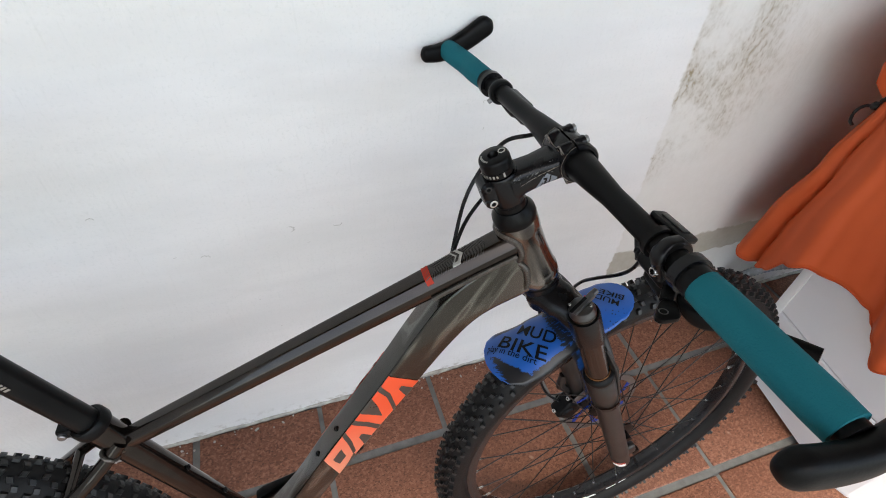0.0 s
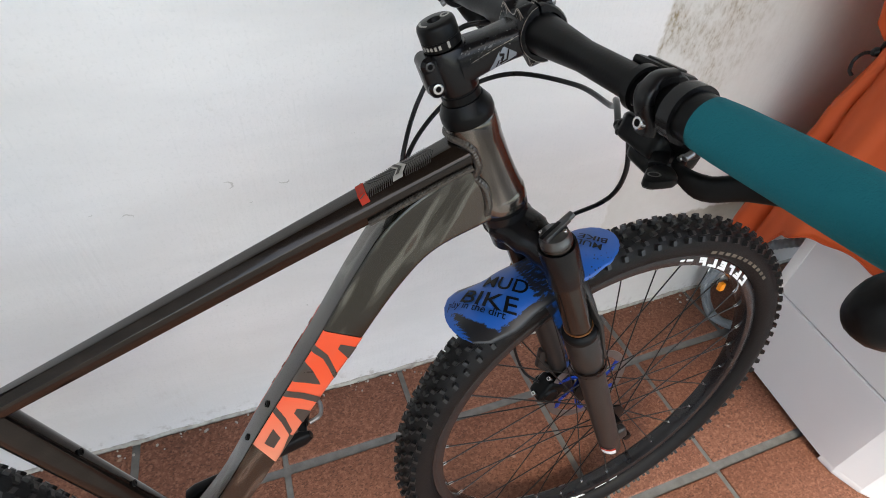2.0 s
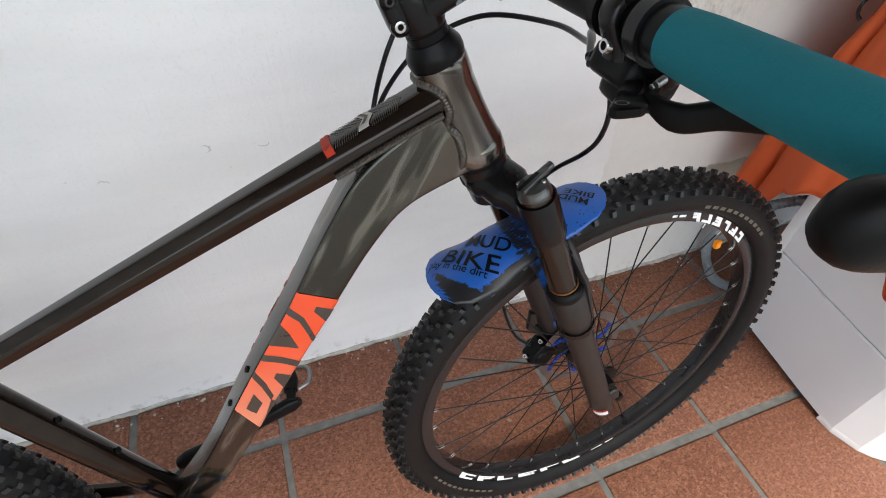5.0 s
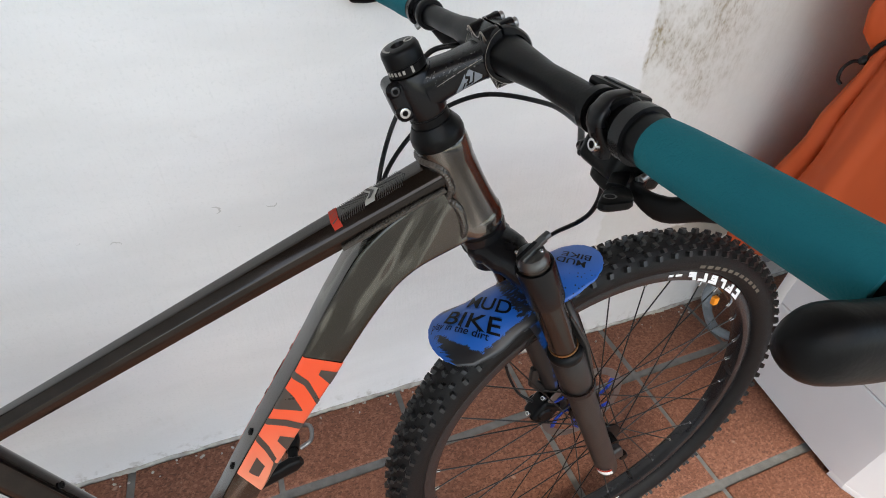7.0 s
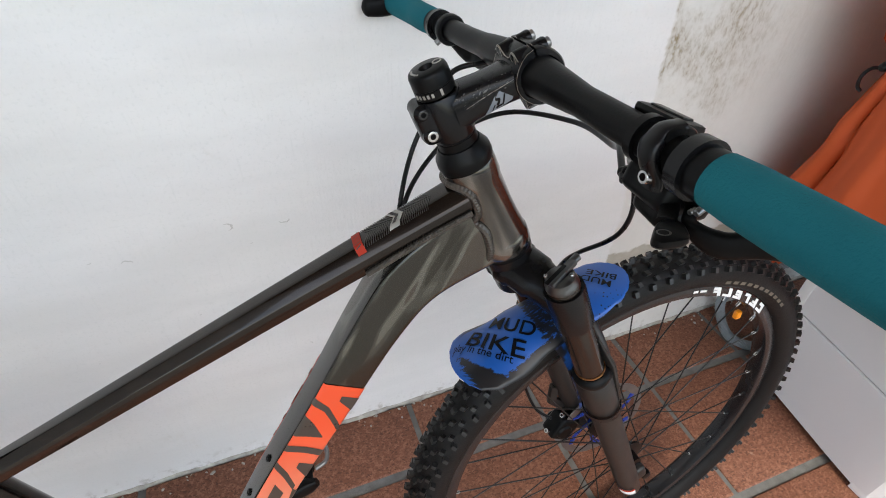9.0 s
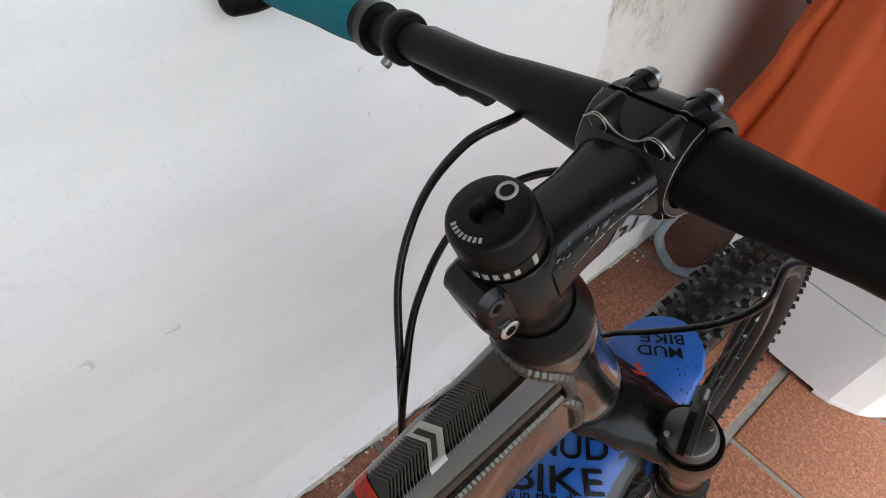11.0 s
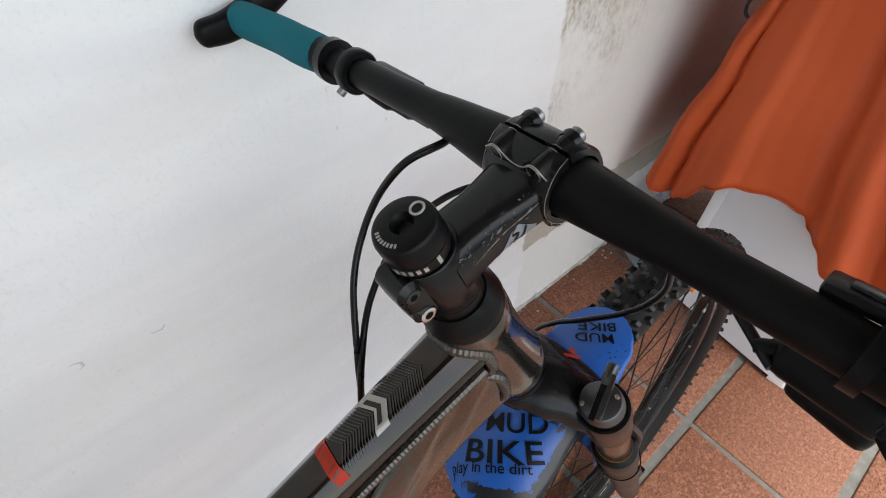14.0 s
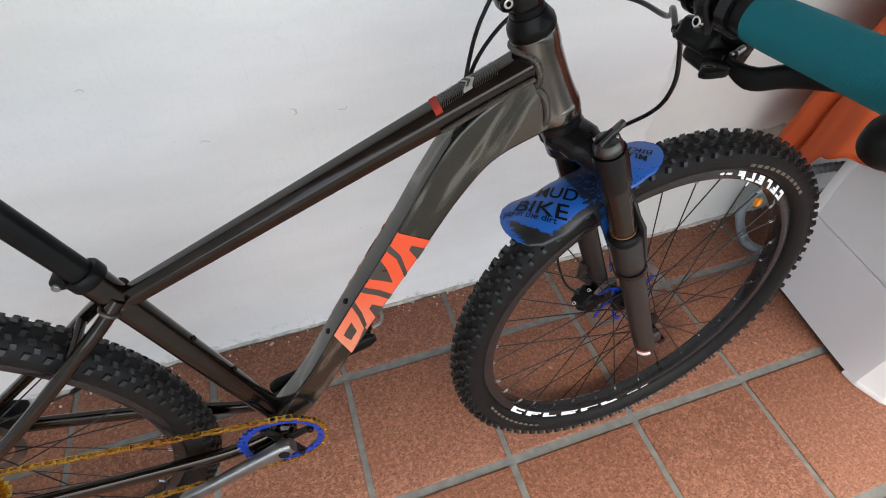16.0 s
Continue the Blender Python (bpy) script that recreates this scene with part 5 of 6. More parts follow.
for side in (-1, 1):
    cr = sweep(curve([axis(0.458, 0.002, 0.0), axis(0.452, 0.009, side * 0.022), axis(0.438, 0.018, side * 0.046), axis(0.428, LEG_F, side * LEG_Y)], 6),
               [(0.026, 0.0175)] * 4 + [(0.0235, 0.0175)] * 5 + [(0.0205, 0.018)] * 5 + [(0.0195, 0.019)] * 5, 20, 2.4, ref=FWD)
    lathe([(-0.026, 0.0170), (-0.026, 0.0186), (-0.022, 0.0194), (0.024, 0.0200), (0.028, 0.0192), (0.028, 0.0172)], leg(0.426, side), UP, 32, bm=cr)
    part("fork_crown", cr, M_GLOSS, fork, move=FORK, sharp=0.9)
    stan = part("stanchion", lathe([(0.305, 0.0), (0.305, 0.0160), (0.395, 0.0160), (0.3955, 0.0166), (0.456, 0.0166), (0.458, 0.0160), (0.458, 0.0)], leg(0, side), UP, 32), M_STANCHION, fork, move=FORK)
    low = part("lower_leg", lathe([(0.0, 0.0), (0.0, 0.0135), (0.004, 0.0165), (0.05, 0.0172), (0.244, 0.0180), (0.245, 0.0194), (0.270, 0.0203), (0.315, 0.0212), (0.319, 0.0195), (0.319, 0.0158)], leg(-0.018, side) , UP, 32), M_LOWER, fork, move=FORK)
    part("wiper_seal", lathe([(0.0, 0.0162), (0.0, 0.0205), (0.003, 0.0213), (0.008, 0.0213), (0.011, 0.0196), (0.013, 0.0166)], leg(0.301, side), UP, 32), M_BLACK, fork, move=FORK)
    part("seal_ring", lathe([(0.0, 0.0161), (0.0, 0.0169), (0.0022, 0.0169), (0.0022, 0.0161)], leg(0.3165, side), UP, 32), M_COPPER, fork, move=FORK)
    part("stanchion_guard", sweep([leg(0.24, side) + FWD * 0.019, leg(0.315, side) + FWD * 0.021, leg(0.36, side) + FWD * 0.0165], [(0.011, 0.0035), (0.016, 0.005), (0.006, 0.002)], 14, 2.6), M_LOWER, fork, move=FORK)
    drop = block((0.034, 0.013, 0.028), 0.006, frame_of(leg(0.008, side) + FWD * 0.014, FWD, UP), 3)
    part("dropout", drop, M_LOWER, fork, move=FORK)
    top = part("leg_cap", lathe([(0.0, 0.0), (0.0, 0.0158), (0.003, 0.0160), (0.006, 0.0158), (0.008, 0.0146), (0.0125, 0.0140), (0.0135, 0.0128), (0.0135, 0.0)], leg(0.456, side), UP, 32), M_CAPMETAL if side > 0 else M_DARKMETAL, fork, move=FORK)
    if side < 0:
        part("lockout_lever", block((0.034, 0.0085, 0.0055), 0.0018, frame_of(leg(0.4715, side) + FWD * 0.003, FWD + Vector((0, 0.30, 0)), UP)), M_DARKMETAL, fork, "grey remote lockout arm", move=FORK)
        # the arm's dark slot, put in as a black strip on its face
        part("lockout_slot", block((0.026, 0.0042, 0.0008), 0.0003, frame_of(leg(0.4744, side) - FWD * 0.003, FWD + Vector((0, 0.30, 0)), UP)), M_BLACK, fork, move=FORK)
        part("cable_stop", rod(leg(0.4705, side) + FWD * 0.014 + Vector((0, 0.005, 0)), leg(0.4705, side) + FWD * 0.026 + Vector((0, 0.008, 0)), 0.0040, 12), M_DARKMETAL, fork, move=FORK)
        for dy in (-0.007, 0.008):
            p = leg(0.4695, side) + Vector((0, dy, 0)) - FWD * dy * 1.2
            part("cap_bolt", socket_bolt(p, p + UP * 0.0022, 0.0019), M_CHROME, fork, move=FORK)
arch = sweep(curve([leg(0.262, -1) - FWD * -0.014, axis(0.315, 0.046, -0.052), axis(0.345, 0.054, -0.020), axis(0.345, 0.054, 0.020), axis(0.315, 0.046, 0.052), leg(0.262, 1) + FWD * 0.014], 6), [(0.007, 0.012)] * 31, 14, 2.6, ref=FWD)
part("fork_arch", arch, M_LOWER, fork, move=FORK)
# front plate of the crown with a red mark
plate = sweep(curve([axis(0.418, 0.020, -0.052), axis(0.420, 0.027, -0.028), axis(0.421, 0.030, 0.0), axis(0.420, 0.027, 0.028), axis(0.418, 0.020, 0.052)], 5), [(0.0125, 0.016)] * 21, 18, 2.6, ref=FWD)
part("crown_front", plate, M_GLOSS, fork, move=FORK)
nrm = (FWD * 0.6 + UP * 0.8).normalized()
tan = nrm.cross(Vector((0, 1, 0))) * -1
mark = axis(0.393, 0.052, -0.006)
lip = sweep(curve([mark + Vector((0, y, 0)) - nrm * d - tan * e for y, d, e in ((-0.046, 0.016, 0.020), (-0.026, 0.0115, 0.013), (0.006, 0.0100, 0.011), (0.038, 0.0115, 0.013), (0.058, 0.016, 0.020))], 5), [(0.020, 0.0095)] * 21, 20, 2.6, ref=tan)
part("crown_lip", lip, M_GLOSS, fork, move=FORK)
bm = bmesh.new()
c = mark + nrm * 0.0004
for pts in (((-0.009, -0.006), (-0.004, -0.006), (0.005, 0.006), (0.000, 0.006)), ((0.001, -0.001), (0.003, -0.007), (0.008, -0.007), (0.005, 0.001))):
    bm.faces.new([bm.verts.new(c + tan * a + Vector((0, -b, 0))) for a, b in pts])
part("red_mark", bm, M_REDPRINT, fork, move=FORK)
for lo, hi, ink in ((0.010, 0.026, M_WHITE), (0.0205, 0.026, M_REDPRINT)):
    bm = bmesh.new()
    prev = None
    for i in range(9):
        w = radians(195 + 75 * i / 8)
        d = FWD * math.cos(w) + Vector((0, math.sin(w), 0))
        pair = [bm.verts.new(leg(-0.018, -1) + UP * s + d * (0.0176 if ink is M_WHITE else 0.0179)) for s in (lo, hi)]
        if prev:
            bm.faces.new((prev[0], prev[1], pair[1], pair[0]))
        prev = pair
    part("warning_sticker", bm, ink, fork, "small white and red sticker", move=FORK)


# wheels
def tyre(parent, centre, move, seed, rows=156, h=0.0064, size=0.84):
    rt = 0.0255
    rc = RADIUS - rt - h * 0.88
    prof = []
    for i in range(25):
        w = radians(-142 + 284 * i / 24)
        prof.append((math.sin(w) * rt * 1.04, rc + math.cos(w) * rt))
    prof += [(0.010, rc - rt * 0.86), (-0.010, rc - rt * 0.86)]
    t = part("tyre", lathe(prof, centre, (0, 1, 0), 120, closed=True), M_SIDE, parent, "black knobbly mountain bike tyre", move=move, sharp=2)
    # tread blocks, all of one tyre in one mesh
    verts, faces = [], []
    rng = random.Random(seed)

    def knob(w, across, la, lc, h, skew):
        """One block at the angle w round the wheel and the angle across over the casing."""
        la, lc = la * size, lc * size
        base = len(verts)
        for top in (0, 1):
            k2 = 0.76 if top else 1.0
            for sa, sc in ((-1, -1), (1, -1), (1, 1), (-1, 1)):
                aw = w + (sa * la * k2 * 0.5 + skew * sc * lc * 0.5) / RADIUS
                ac = across + sc * lc * k2 * 0.5 / rt
                r = rt * (1.0 if top else 0.94) + (h if top else 0.0)
                rad = rc + math.cos(ac) * r
                verts.append(Vector((math.cos(aw) * rad, math.sin(ac) * r * 1.04, math.sin(aw) * rad)) + centre)
        for f in ((4, 5, 6, 7), (0, 1, 5, 4), (1, 2, 6, 5), (2, 3, 7, 6), (3, 0, 4, 7)):
            faces.append([base + i for i in f])

    for i in range(rows):
        w = 2 * math.pi * i / rows
        step = 2 * math.pi / rows
        j = rng.uniform(-0.0004, 0.0004)
        for sgn in (-1, 1):
            if i % 2 == 0:
                knob(w, sgn * 0.20, 0.0098, 0.0082, h + j, sgn * 0.3)
                knob(w + step * 0.3, sgn * 0.78, 0.0095, 0.0082, h + j, -sgn * 0.2)
            else:
                knob(w, sgn * 0.47, 0.0105, 0.0082, h + j, -sgn * 0.35)
                knob(w, sgn * 1.08, 0.0100, 0.0100, h, sgn * 0.15)
    me = bpy.data.meshes.new("tread")
    me.from_pydata([move @ v for v in verts], [], faces)
    me.materials.append(M_RUBBER)
    ob = new("tread", me)
    ob.parent = parent
    tagged(ob, kind="stuff")
    return t


def arc_patch(name, parent, centre, move, r0, r1, y, w0, w1, mat, n=14, label="", lean=0.0):
    """A print on a wheel's side between two radii and two angles."""
    bm = bmesh.new()
    prev = None
    for i in range(n + 1):
        w = radians(w0 + (w1 - w0) * i / n)
        a = [bm.verts.new(centre + Vector((math.cos(w + dw) * r, yy, math.sin(w + dw) * r))) for r, yy, dw in ((r0, y[0], 0.0), (r1, y[1], radians(lean)))]
        if prev:
            bm.faces.new((prev[0], prev[1], a[1], a[0]))
        prev = a
    part(name, bm, mat, parent, label, move=move)


def wheel(name, centre, move, label, seed, front):
    move = move @ Matrix.Translation(centre) @ Matrix.Scale(0.358 / RADIUS, 4) @ Matrix.Translation(-centre)
    prof = [(-0.0125, 0.299), (-0.0138, 0.297), (-0.0140, 0.286), (-0.0125, 0.2815), (-0.006, 0.2790), (0.006, 0.2790), (0.0125, 0.2815), (0.0140, 0.286), (0.0138, 0.297), (0.0125, 0.299), (0.0110, 0.297), (0.0100, 0.288), (-0.0100, 0.288), (-0.0110, 0.297)]
    w = part(name, lathe(prof, centre, (0, 1, 0), 128, closed=True), M_RIM, bike, label, move=move)
    tyre(w, centre, move, seed, *((176, 0.0058, 0.70) if front else (196, 0.0036, 0.82)))
    hub = lathe([(-0.050, 0.0), (-0.050, 0.0085), (-0.034, 0.0090), (-0.033, 0.0235), (-0.030, 0.0240), (-0.028, 0.0150), (-0.018, 0.0115), (0.016, 0.0115), (0.024, 0.0160), (0.026, 0.0290), (0.029, 0.0295), (0.031, 0.0200), (0.050, 0.0100), (0.050, 0.0)], centre, (0, 1, 0), 36)
    part("hub", hub, M_BLACK, w, move=move)
    count = 32
    for i in range(count):
        side = -1 if i % 2 else 1
        k2 = i // 2
        lead = 1 if k2 % 2 else -1
        wr = 2 * math.pi * (i + 0.5) / count
        wf = wr + lead * radians(68)
        fr, fy = (0.0215, -0.0315) if side < 0 else (0.027, 0.0275)
        a = centre + Vector((math.cos(wf) * fr, fy + lead * 0.0012, math.sin(wf) * fr))
        b = centre + Vector((math.cos(wr) * 0.281, side * 0.002, math.sin(wr) * 0.281))
        part("spoke", rod(a, b, 0.00105, 6), M_SPOKE, w, move=move)
        d = (a - b).normalized()
        part("nipple", rod(b - d * 0.003, b + d * 0.0105, 0.0021, 8), M_CHROME, w, move=move)
    # valve
    wv = radians(-62 if front else 30)
    dv = Vector((math.cos(wv), 0, math.sin(wv)))
    part("valve", lathe([(0, 0.003), (0.012, 0.003), (0.013, 0.0036), (0.028, 0.0034), (0.032, 0.0018), (0.032, 0)], centre + dv * 0.281, -dv, 10), M_BLACK, w, move=move)
    return w


def rim_strokes():
    """Six slanted blocks of bold strokes, as (start, width, low, high, lean)."""
    rows = []
    for g in range(6):
        a = 4.1 * g
        rows.append((a, 1.25, 0.0, 1.0, 1.2))
        if g % 3 != 1:
            rows.append((a + 1.25, 2.2, 0.66, 1.0, 0.5))
        if g % 2:
            rows.append((a + 1.25, 1.9, 0.36, 0.62, 0.4))
        if g % 3 != 2:
            rows.append((a + 1.25, 2.3, 0.0, 0.30, 0.4))
    return rows


SPIN = FORK @ Matrix.Translation(AXLE) @ Matrix.Scale(0.358 / RADIUS, 4) @ Matrix.Translation(-AXLE)
front = wheel("front_wheel", AXLE, FORK, "spoked black-rimmed front wheel", 3, True)
rear = wheel("rear_wheel", REAR, Matrix.Identity(4), "spoked black-rimmed rear wheel", 8, False)
for ysd in (-1, 1):
    yy = (ysd * 0.01432, ysd * 0.01425)
    # white rim graphics: slanted letter-sized strokes without lettering
    for w0, grow in ((-145, 2.5), (44, 1.2)):
        for a, d, lo, hi, lean in rim_strokes():
            arc_patch("rim_print", front, AXLE, SPIN, 0.2830 + 0.0132 * lo, 0.2830 + 0.0132 * hi, yy, w0 + a * grow, w0 + (a + d) * grow, M_WHITE, 6, lean=lean * 1.3 * (hi - lo))
        arc_patch("rim_print", front, AXLE, SPIN, 0.289, 0.2925, yy, w0 + 26 * grow, w0 + 28 * grow, M_WHITE, 4)
        arc_patch("rim_print", front, AXLE, SPIN, 0.289, 0.2925, yy, w0 + 28.6 * grow, w0 + 30 * grow, M_WHITE, 4)
    ya = (ysd * 0.0262, ysd * 0.0266)
    for w0 in (72, -158):
        for i in range(11):
            a = w0 - i * 2.9 if w0 > 0 else w0 + i * 3.1
            arc_patch("tyre_print", front, AXLE, SPIN, 0.3095 if w0 > 0 else 0.3055, 0.3143 if w0 > 0 else 0.3100, ya, a, a + (1.9 if w0 > 0 else 2.0), M_TANPRINT, 3)

# front disc brake
rotor = part("brake_rotor", lathe([(-0.0008, 0.066), (-0.0008, 0.080), (0.0008, 0.080), (0.0008, 0.066)], AXLE + Vector((0, 0.036, 0)), (0, 1, 0), 72, closed=True), M_GREYMETAL, bike, "steel brake disc with a blue carrier", move=FORK)
for i in range(6):
    w0 = math.pi * 2 * i / 6
    pts = [AXLE + Vector((math.cos(w0 + q * 0.6) * r, 0.036, math.sin(w0 + q * 0.6) * r)) for r, q in ((0.022, 0.0), (0.036, 0.25), (0.052, 0.6), (0.067, 1.0))]
    part("carrier_arm", sweep(pts, [(0.0012, 0.0060), (0.0012, 0.0045), (0.0012, 0.004), (0.0012, 0.0055)], 8, 3), M_BLUE, rotor, move=FORK)
part("carrier_ring", lathe([(-0.0012, 0.018), (-0.0012, 0.028), (0.0012, 0.028), (0.0012, 0.018)], AXLE + Vector((0, 0.036, 0)), (0, 1, 0), 36, closed=True), M_BLUE, rotor, move=FORK)
cal_c = AXLE + Vector((-0.072, 0.048, 0.010))
cal = block((0.045, 0.032, 0.042), 0.008, frame_of(cal_c, (0.55, 0, 0.83), (-0.83, 0, 0.55)), 3)
rod(cal_c + Vector((-0.004, -0.019, 0)), cal_c + Vector((-0.004, 0.022, 0)), 0.0135, 20, bm=cal)
caliper = part("brake_caliper", cal, M_BLACK, bike, "black front disc brake caliper", move=FORK)
part("caliper_mount", sweep([leg(0.045, 1) - FWD * 0.012, leg(0.085, 1) - FWD * 0.030, leg(0.115, 1) - FWD * 0.016], [(0.006, 0.008)] * 3, 10, 3), M_LOWER, caliper, move=FORK)
for d in (0.016, -0.014):
    p = cal_c + Vector((0.012, 0, 0.012)) * (d / 0.014) + Vector((-0.014, -0.004, 0.012))
    part("mount_bolt", socket_bolt(p, p + Vector((-0.006, -0.001, 0.005)), 0.0042), M_CHROME, caliper, move=FORK)
for sy in (-1, 1):
    part("axle_nut", lathe([(0.0, 0.0075), (0.005, 0.0080), (0.009, 0.0068), (0.010, 0.0)], AXLE + Vector((0, sy * 0.066, 0)), (0, sy, 0), 18), M_BLACK, bike, move=FORK)

# drivetrain
CH = BB + Vector((0, -0.044, 0))
ring_bm = lathe([(-0.0018, 0.054), (-0.0018, 0.0645), (0.0018, 0.0645), (0.0018, 0.054)], CH, (0, 1, 0), 96, closed=True)
chainring = part("chainring", ring_bm, M_BLUE, bike, "blue anodised narrow-wide chainring")
for i in range(34):
    w = 2 * math.pi * i / 34
    d = Vector((math.cos(w), 0, math.sin(w)))
    part("tooth", block((0.0055, 0.0022, 0.0045), 0.0006, frame_of(CH + d * 0.0665, d, (0, 1, 0)), 1), M_BLUE, chainring)
for i in range(4):
    w = 2 * math.pi * i / 4 + 0.4
    d = Vector((math.cos(w), 0, math.sin(w)))
    part("ring_bolt", rod(CH + d * 0.050 - Vector((0, 0.007, 0)), CH + d * 0.050 + Vector((0, 0.004, 0)), 0.0055, 14), M_BLACK, chainring)
    part("spider_arm", sweep([CH + d * 0.012, CH + d * 0.052], [(0.0035, 0.009), (0.0025, 0.007)], 12, 3), M_BLACK, chainring)
for side, spin in ((-1, 199), (1, 19)):
    w = radians(spin)
    d = Vector((math.cos(w), 0, math.sin(w)))
    y0 = side * 0.058
    a = BB + Vector((0, y0, 0))
    e = a + d * 0.170 + Vector((0, side * 0.014, 0))
    pts = [a - d * 0.016, a, a + d * 0.05 + Vector((0, side * 0.004, 0)), a + d * 0.12 + Vector((0, side * 0.010, 0)), e, e + d * 0.014]
    arm = part("crank_arm", sweep(pts, [(0.010, 0.012), (0.0115, 0.017), (0.0085, 0.0135), (0.0075, 0.0115), (0.0085, 0.0135), (0.005, 0.007)], 18, 2.8), M_GREYMETAL if side < 0 else M_BLACK, bike, "dark polished crank arm")
    part("crank_bolt", rod(a, a + Vector((0, side * 0.013, 0)), 0.009, 18), M_BLACK, arm)
    pe = e + Vector((0, side * 0.012, 0))
    pedal = part("pedal", rod(pe - Vector((0, side * 0.012, 0)), pe + Vector((0, side * 0.058, 0)), 0.0075, 14), M_BLACK, bike, "small black clip pedal")
    part("pedal_body", sweep([pe + Vector((0, side * 0.012, 0)), pe + Vector((0, side * 0.030, 0)), pe + Vector((0, side * 0.050, 0))], [(0.010, 0.010), (0.013, 0.012), (0.010, 0.010)], 14, 2.6, ref=(1, 0, 0)), M_BLACK, pedal)
    for x in (-0.030, 0.030):
        part("cage_bar", sweep(curve([pe + Vector((x * 0.4, side * 0.012, 0)), pe + Vector((x, side * 0.020, 0.004)), pe + Vector((x, side * 0.045, 0.004)), pe + Vector((x * 0.4, side * 0.054, 0))], 5), (0.0035), 10, ref=(0, 0, 1)), M_GREYMETAL, pedal)

# cassette: graded gold sprockets
CS = REAR + Vector((0, -0.030, 0))
cassette = part("cassette", lathe([(-0.030, 0.0), (-0.030, 0.020), (0.006, 0.020), (0.006, 0.0)], CS, (0, 1, 0), 24), M_BLACK, bike, "gold rear sprocket cassette")
for i in range(9):
    r = 0.026 + 0.0062 * i
    bm = bmesh.new()
    lathe([(-0.0009, r * 0.72), (-0.0009, r - 0.003), (0.0009, r - 0.003), (0.0009, r * 0.72)], CS + Vector((0, -0.027 + 0.0038 * i, 0)), (0, 1, 0), 48, bm=bm, closed=True)
    teeth = max(11, int(2 * math.pi * r / 0.0127))
    for j in range(teeth):
        w = 2 * math.pi * j / teeth
        d = Vector((math.cos(w), 0, math.sin(w)))
        block((0.007, 0.0018, 0.0055), 0, frame_of(CS + Vector((0, -0.027 + 0.0038 * i, 0)) + d * (r - 0.001), d, (0, 1, 0)), bm=bm)
    part("sprocket", bm, M_GOLD, cassette)
# chain: upper and lower runs and the wrap round the ring, link by link in one mesh
r1, r2 = 0.0675, 0.052
cs_y = CS.y - 0.012
chain_pts = []
for i in range(21):
    w = radians(95 - 185 * i / 20)
    chain_pts.append(CH + Vector((math.cos(w) * r1, 0, math.sin(w) * r1)))
low_end = Vector((-1.065, cs_y, 0.205))
up_end = Vector((REAR.x + 0.006, cs_y, REAR.z + r2))
run_low = [chain_pts[-1].lerp(low_end, q / 34) for q in range(1, 35)]
run_up = [up_end.lerp(chain_pts[0], q / 33) for q in range(33)]
links = run_up + chain_pts + run_low
bm = bmesh.new()
for i, (a, b) in enumerate(zip(links, links[1:])):
    d = b - a
    wide = 0.0032 if i % 2 else 0.0020
    for sgn in (-1, 1):
        block((d.length * 1.15, 0.0009, 0.0060), 0.0, frame_of((a + b) / 2 + Vector((0, sgn * wide, 0)), d, (0, 0, 1)), bm=bm)
    rod(a - Vector((0, 0.0028, 0)), a + Vector((0, 0.0028, 0)), 0.0030, 8, bm=bm)
part("chain", bm, M_GOLD, bike, "gold roller chain")
der = block((0.035, 0.020, 0.05), 0.008, Matrix.Translation((-1.100, -0.075, 0.275)), 3)
derailleur = part("rear_derailleur", der, M_BLACK, bike, "black rear derailleur")
for z in (0.255, 0.195):
    part("jockey_wheel", rod((-1.070, cs_y - 0.003, z), (-1.070, cs_y + 0.003, z), 0.022, 22), M_BLACK, derailleur)
part("cage_plate", sweep([(-1.070, cs_y - 0.006, 0.262), (-1.070, cs_y - 0.006, 0.188)], [(0.0015, 0.014)] * 2, 10, 3), M_BLACK, derailleur)
part("rear_rotor", lathe([(-0.0008, 0.064), (-0.0008, 0.080), (0.0008, 0.080), (0.0008, 0.064)], REAR + Vector((0, 0.038, 0)), (0, 1, 0), 72, closed=True), M_GREYMETAL, rear)
part("rear_caliper", block((0.055, 0.034, 0.040), 0.008, frame_of(REAR + Vector((0.075, 0.055, 0.035)), (0.8, 0, -0.3), (0, 0, 1)), 3), M_BLACK, bike, "black rear disc brake caliper")
part("frame_bridge", rod((-0.815, -0.036, 0.585), (-0.815, 0.036, 0.585), 0.006, 12), M_FRAME, bike)


# front mudguard
GC = Vector((0.0, 0.0, 0.350))


def guard(u, v):
    """The guard's sheet: u from the front tip (0) to the rear tip (1), v across from -1 to 1."""
    th = radians(99.3 + 34.0 * u)
    half = interp([(0.0, 0.004), (0.012, 0.013), (0.035, 0.0215), (0.07, 0.029), (0.14, 0.0375), (0.28, 0.0435), (0.42, 0.043), (0.55, 0.047), (0.75, 0.054), (0.88, 0.0515), (0.94, 0.043), (0.975, 0.030), (0.992, 0.017), (1.0, 0.006)], u)
    r = interp([(0.0, 0.374), (0.30, 0.380), (0.45, 0.382), (0.70, 0.389), (1.0, 0.402)], u)
    bend = interp([(0.0, 0.35), (0.25, 0.75), (0.45, 1.05), (0.7, 0.95), (1.0, 0.55)], u)
    w = v * half / 0.055 * bend
    y = math.sin(w) * 0.055 / max(bend, 0.3) if bend else v * half
    r2 = r - (1 - math.cos(w)) * 0.055 / max(bend, 0.3)
    return GC + Vector((math.cos(th) * r2, y, math.sin(th) * r2))


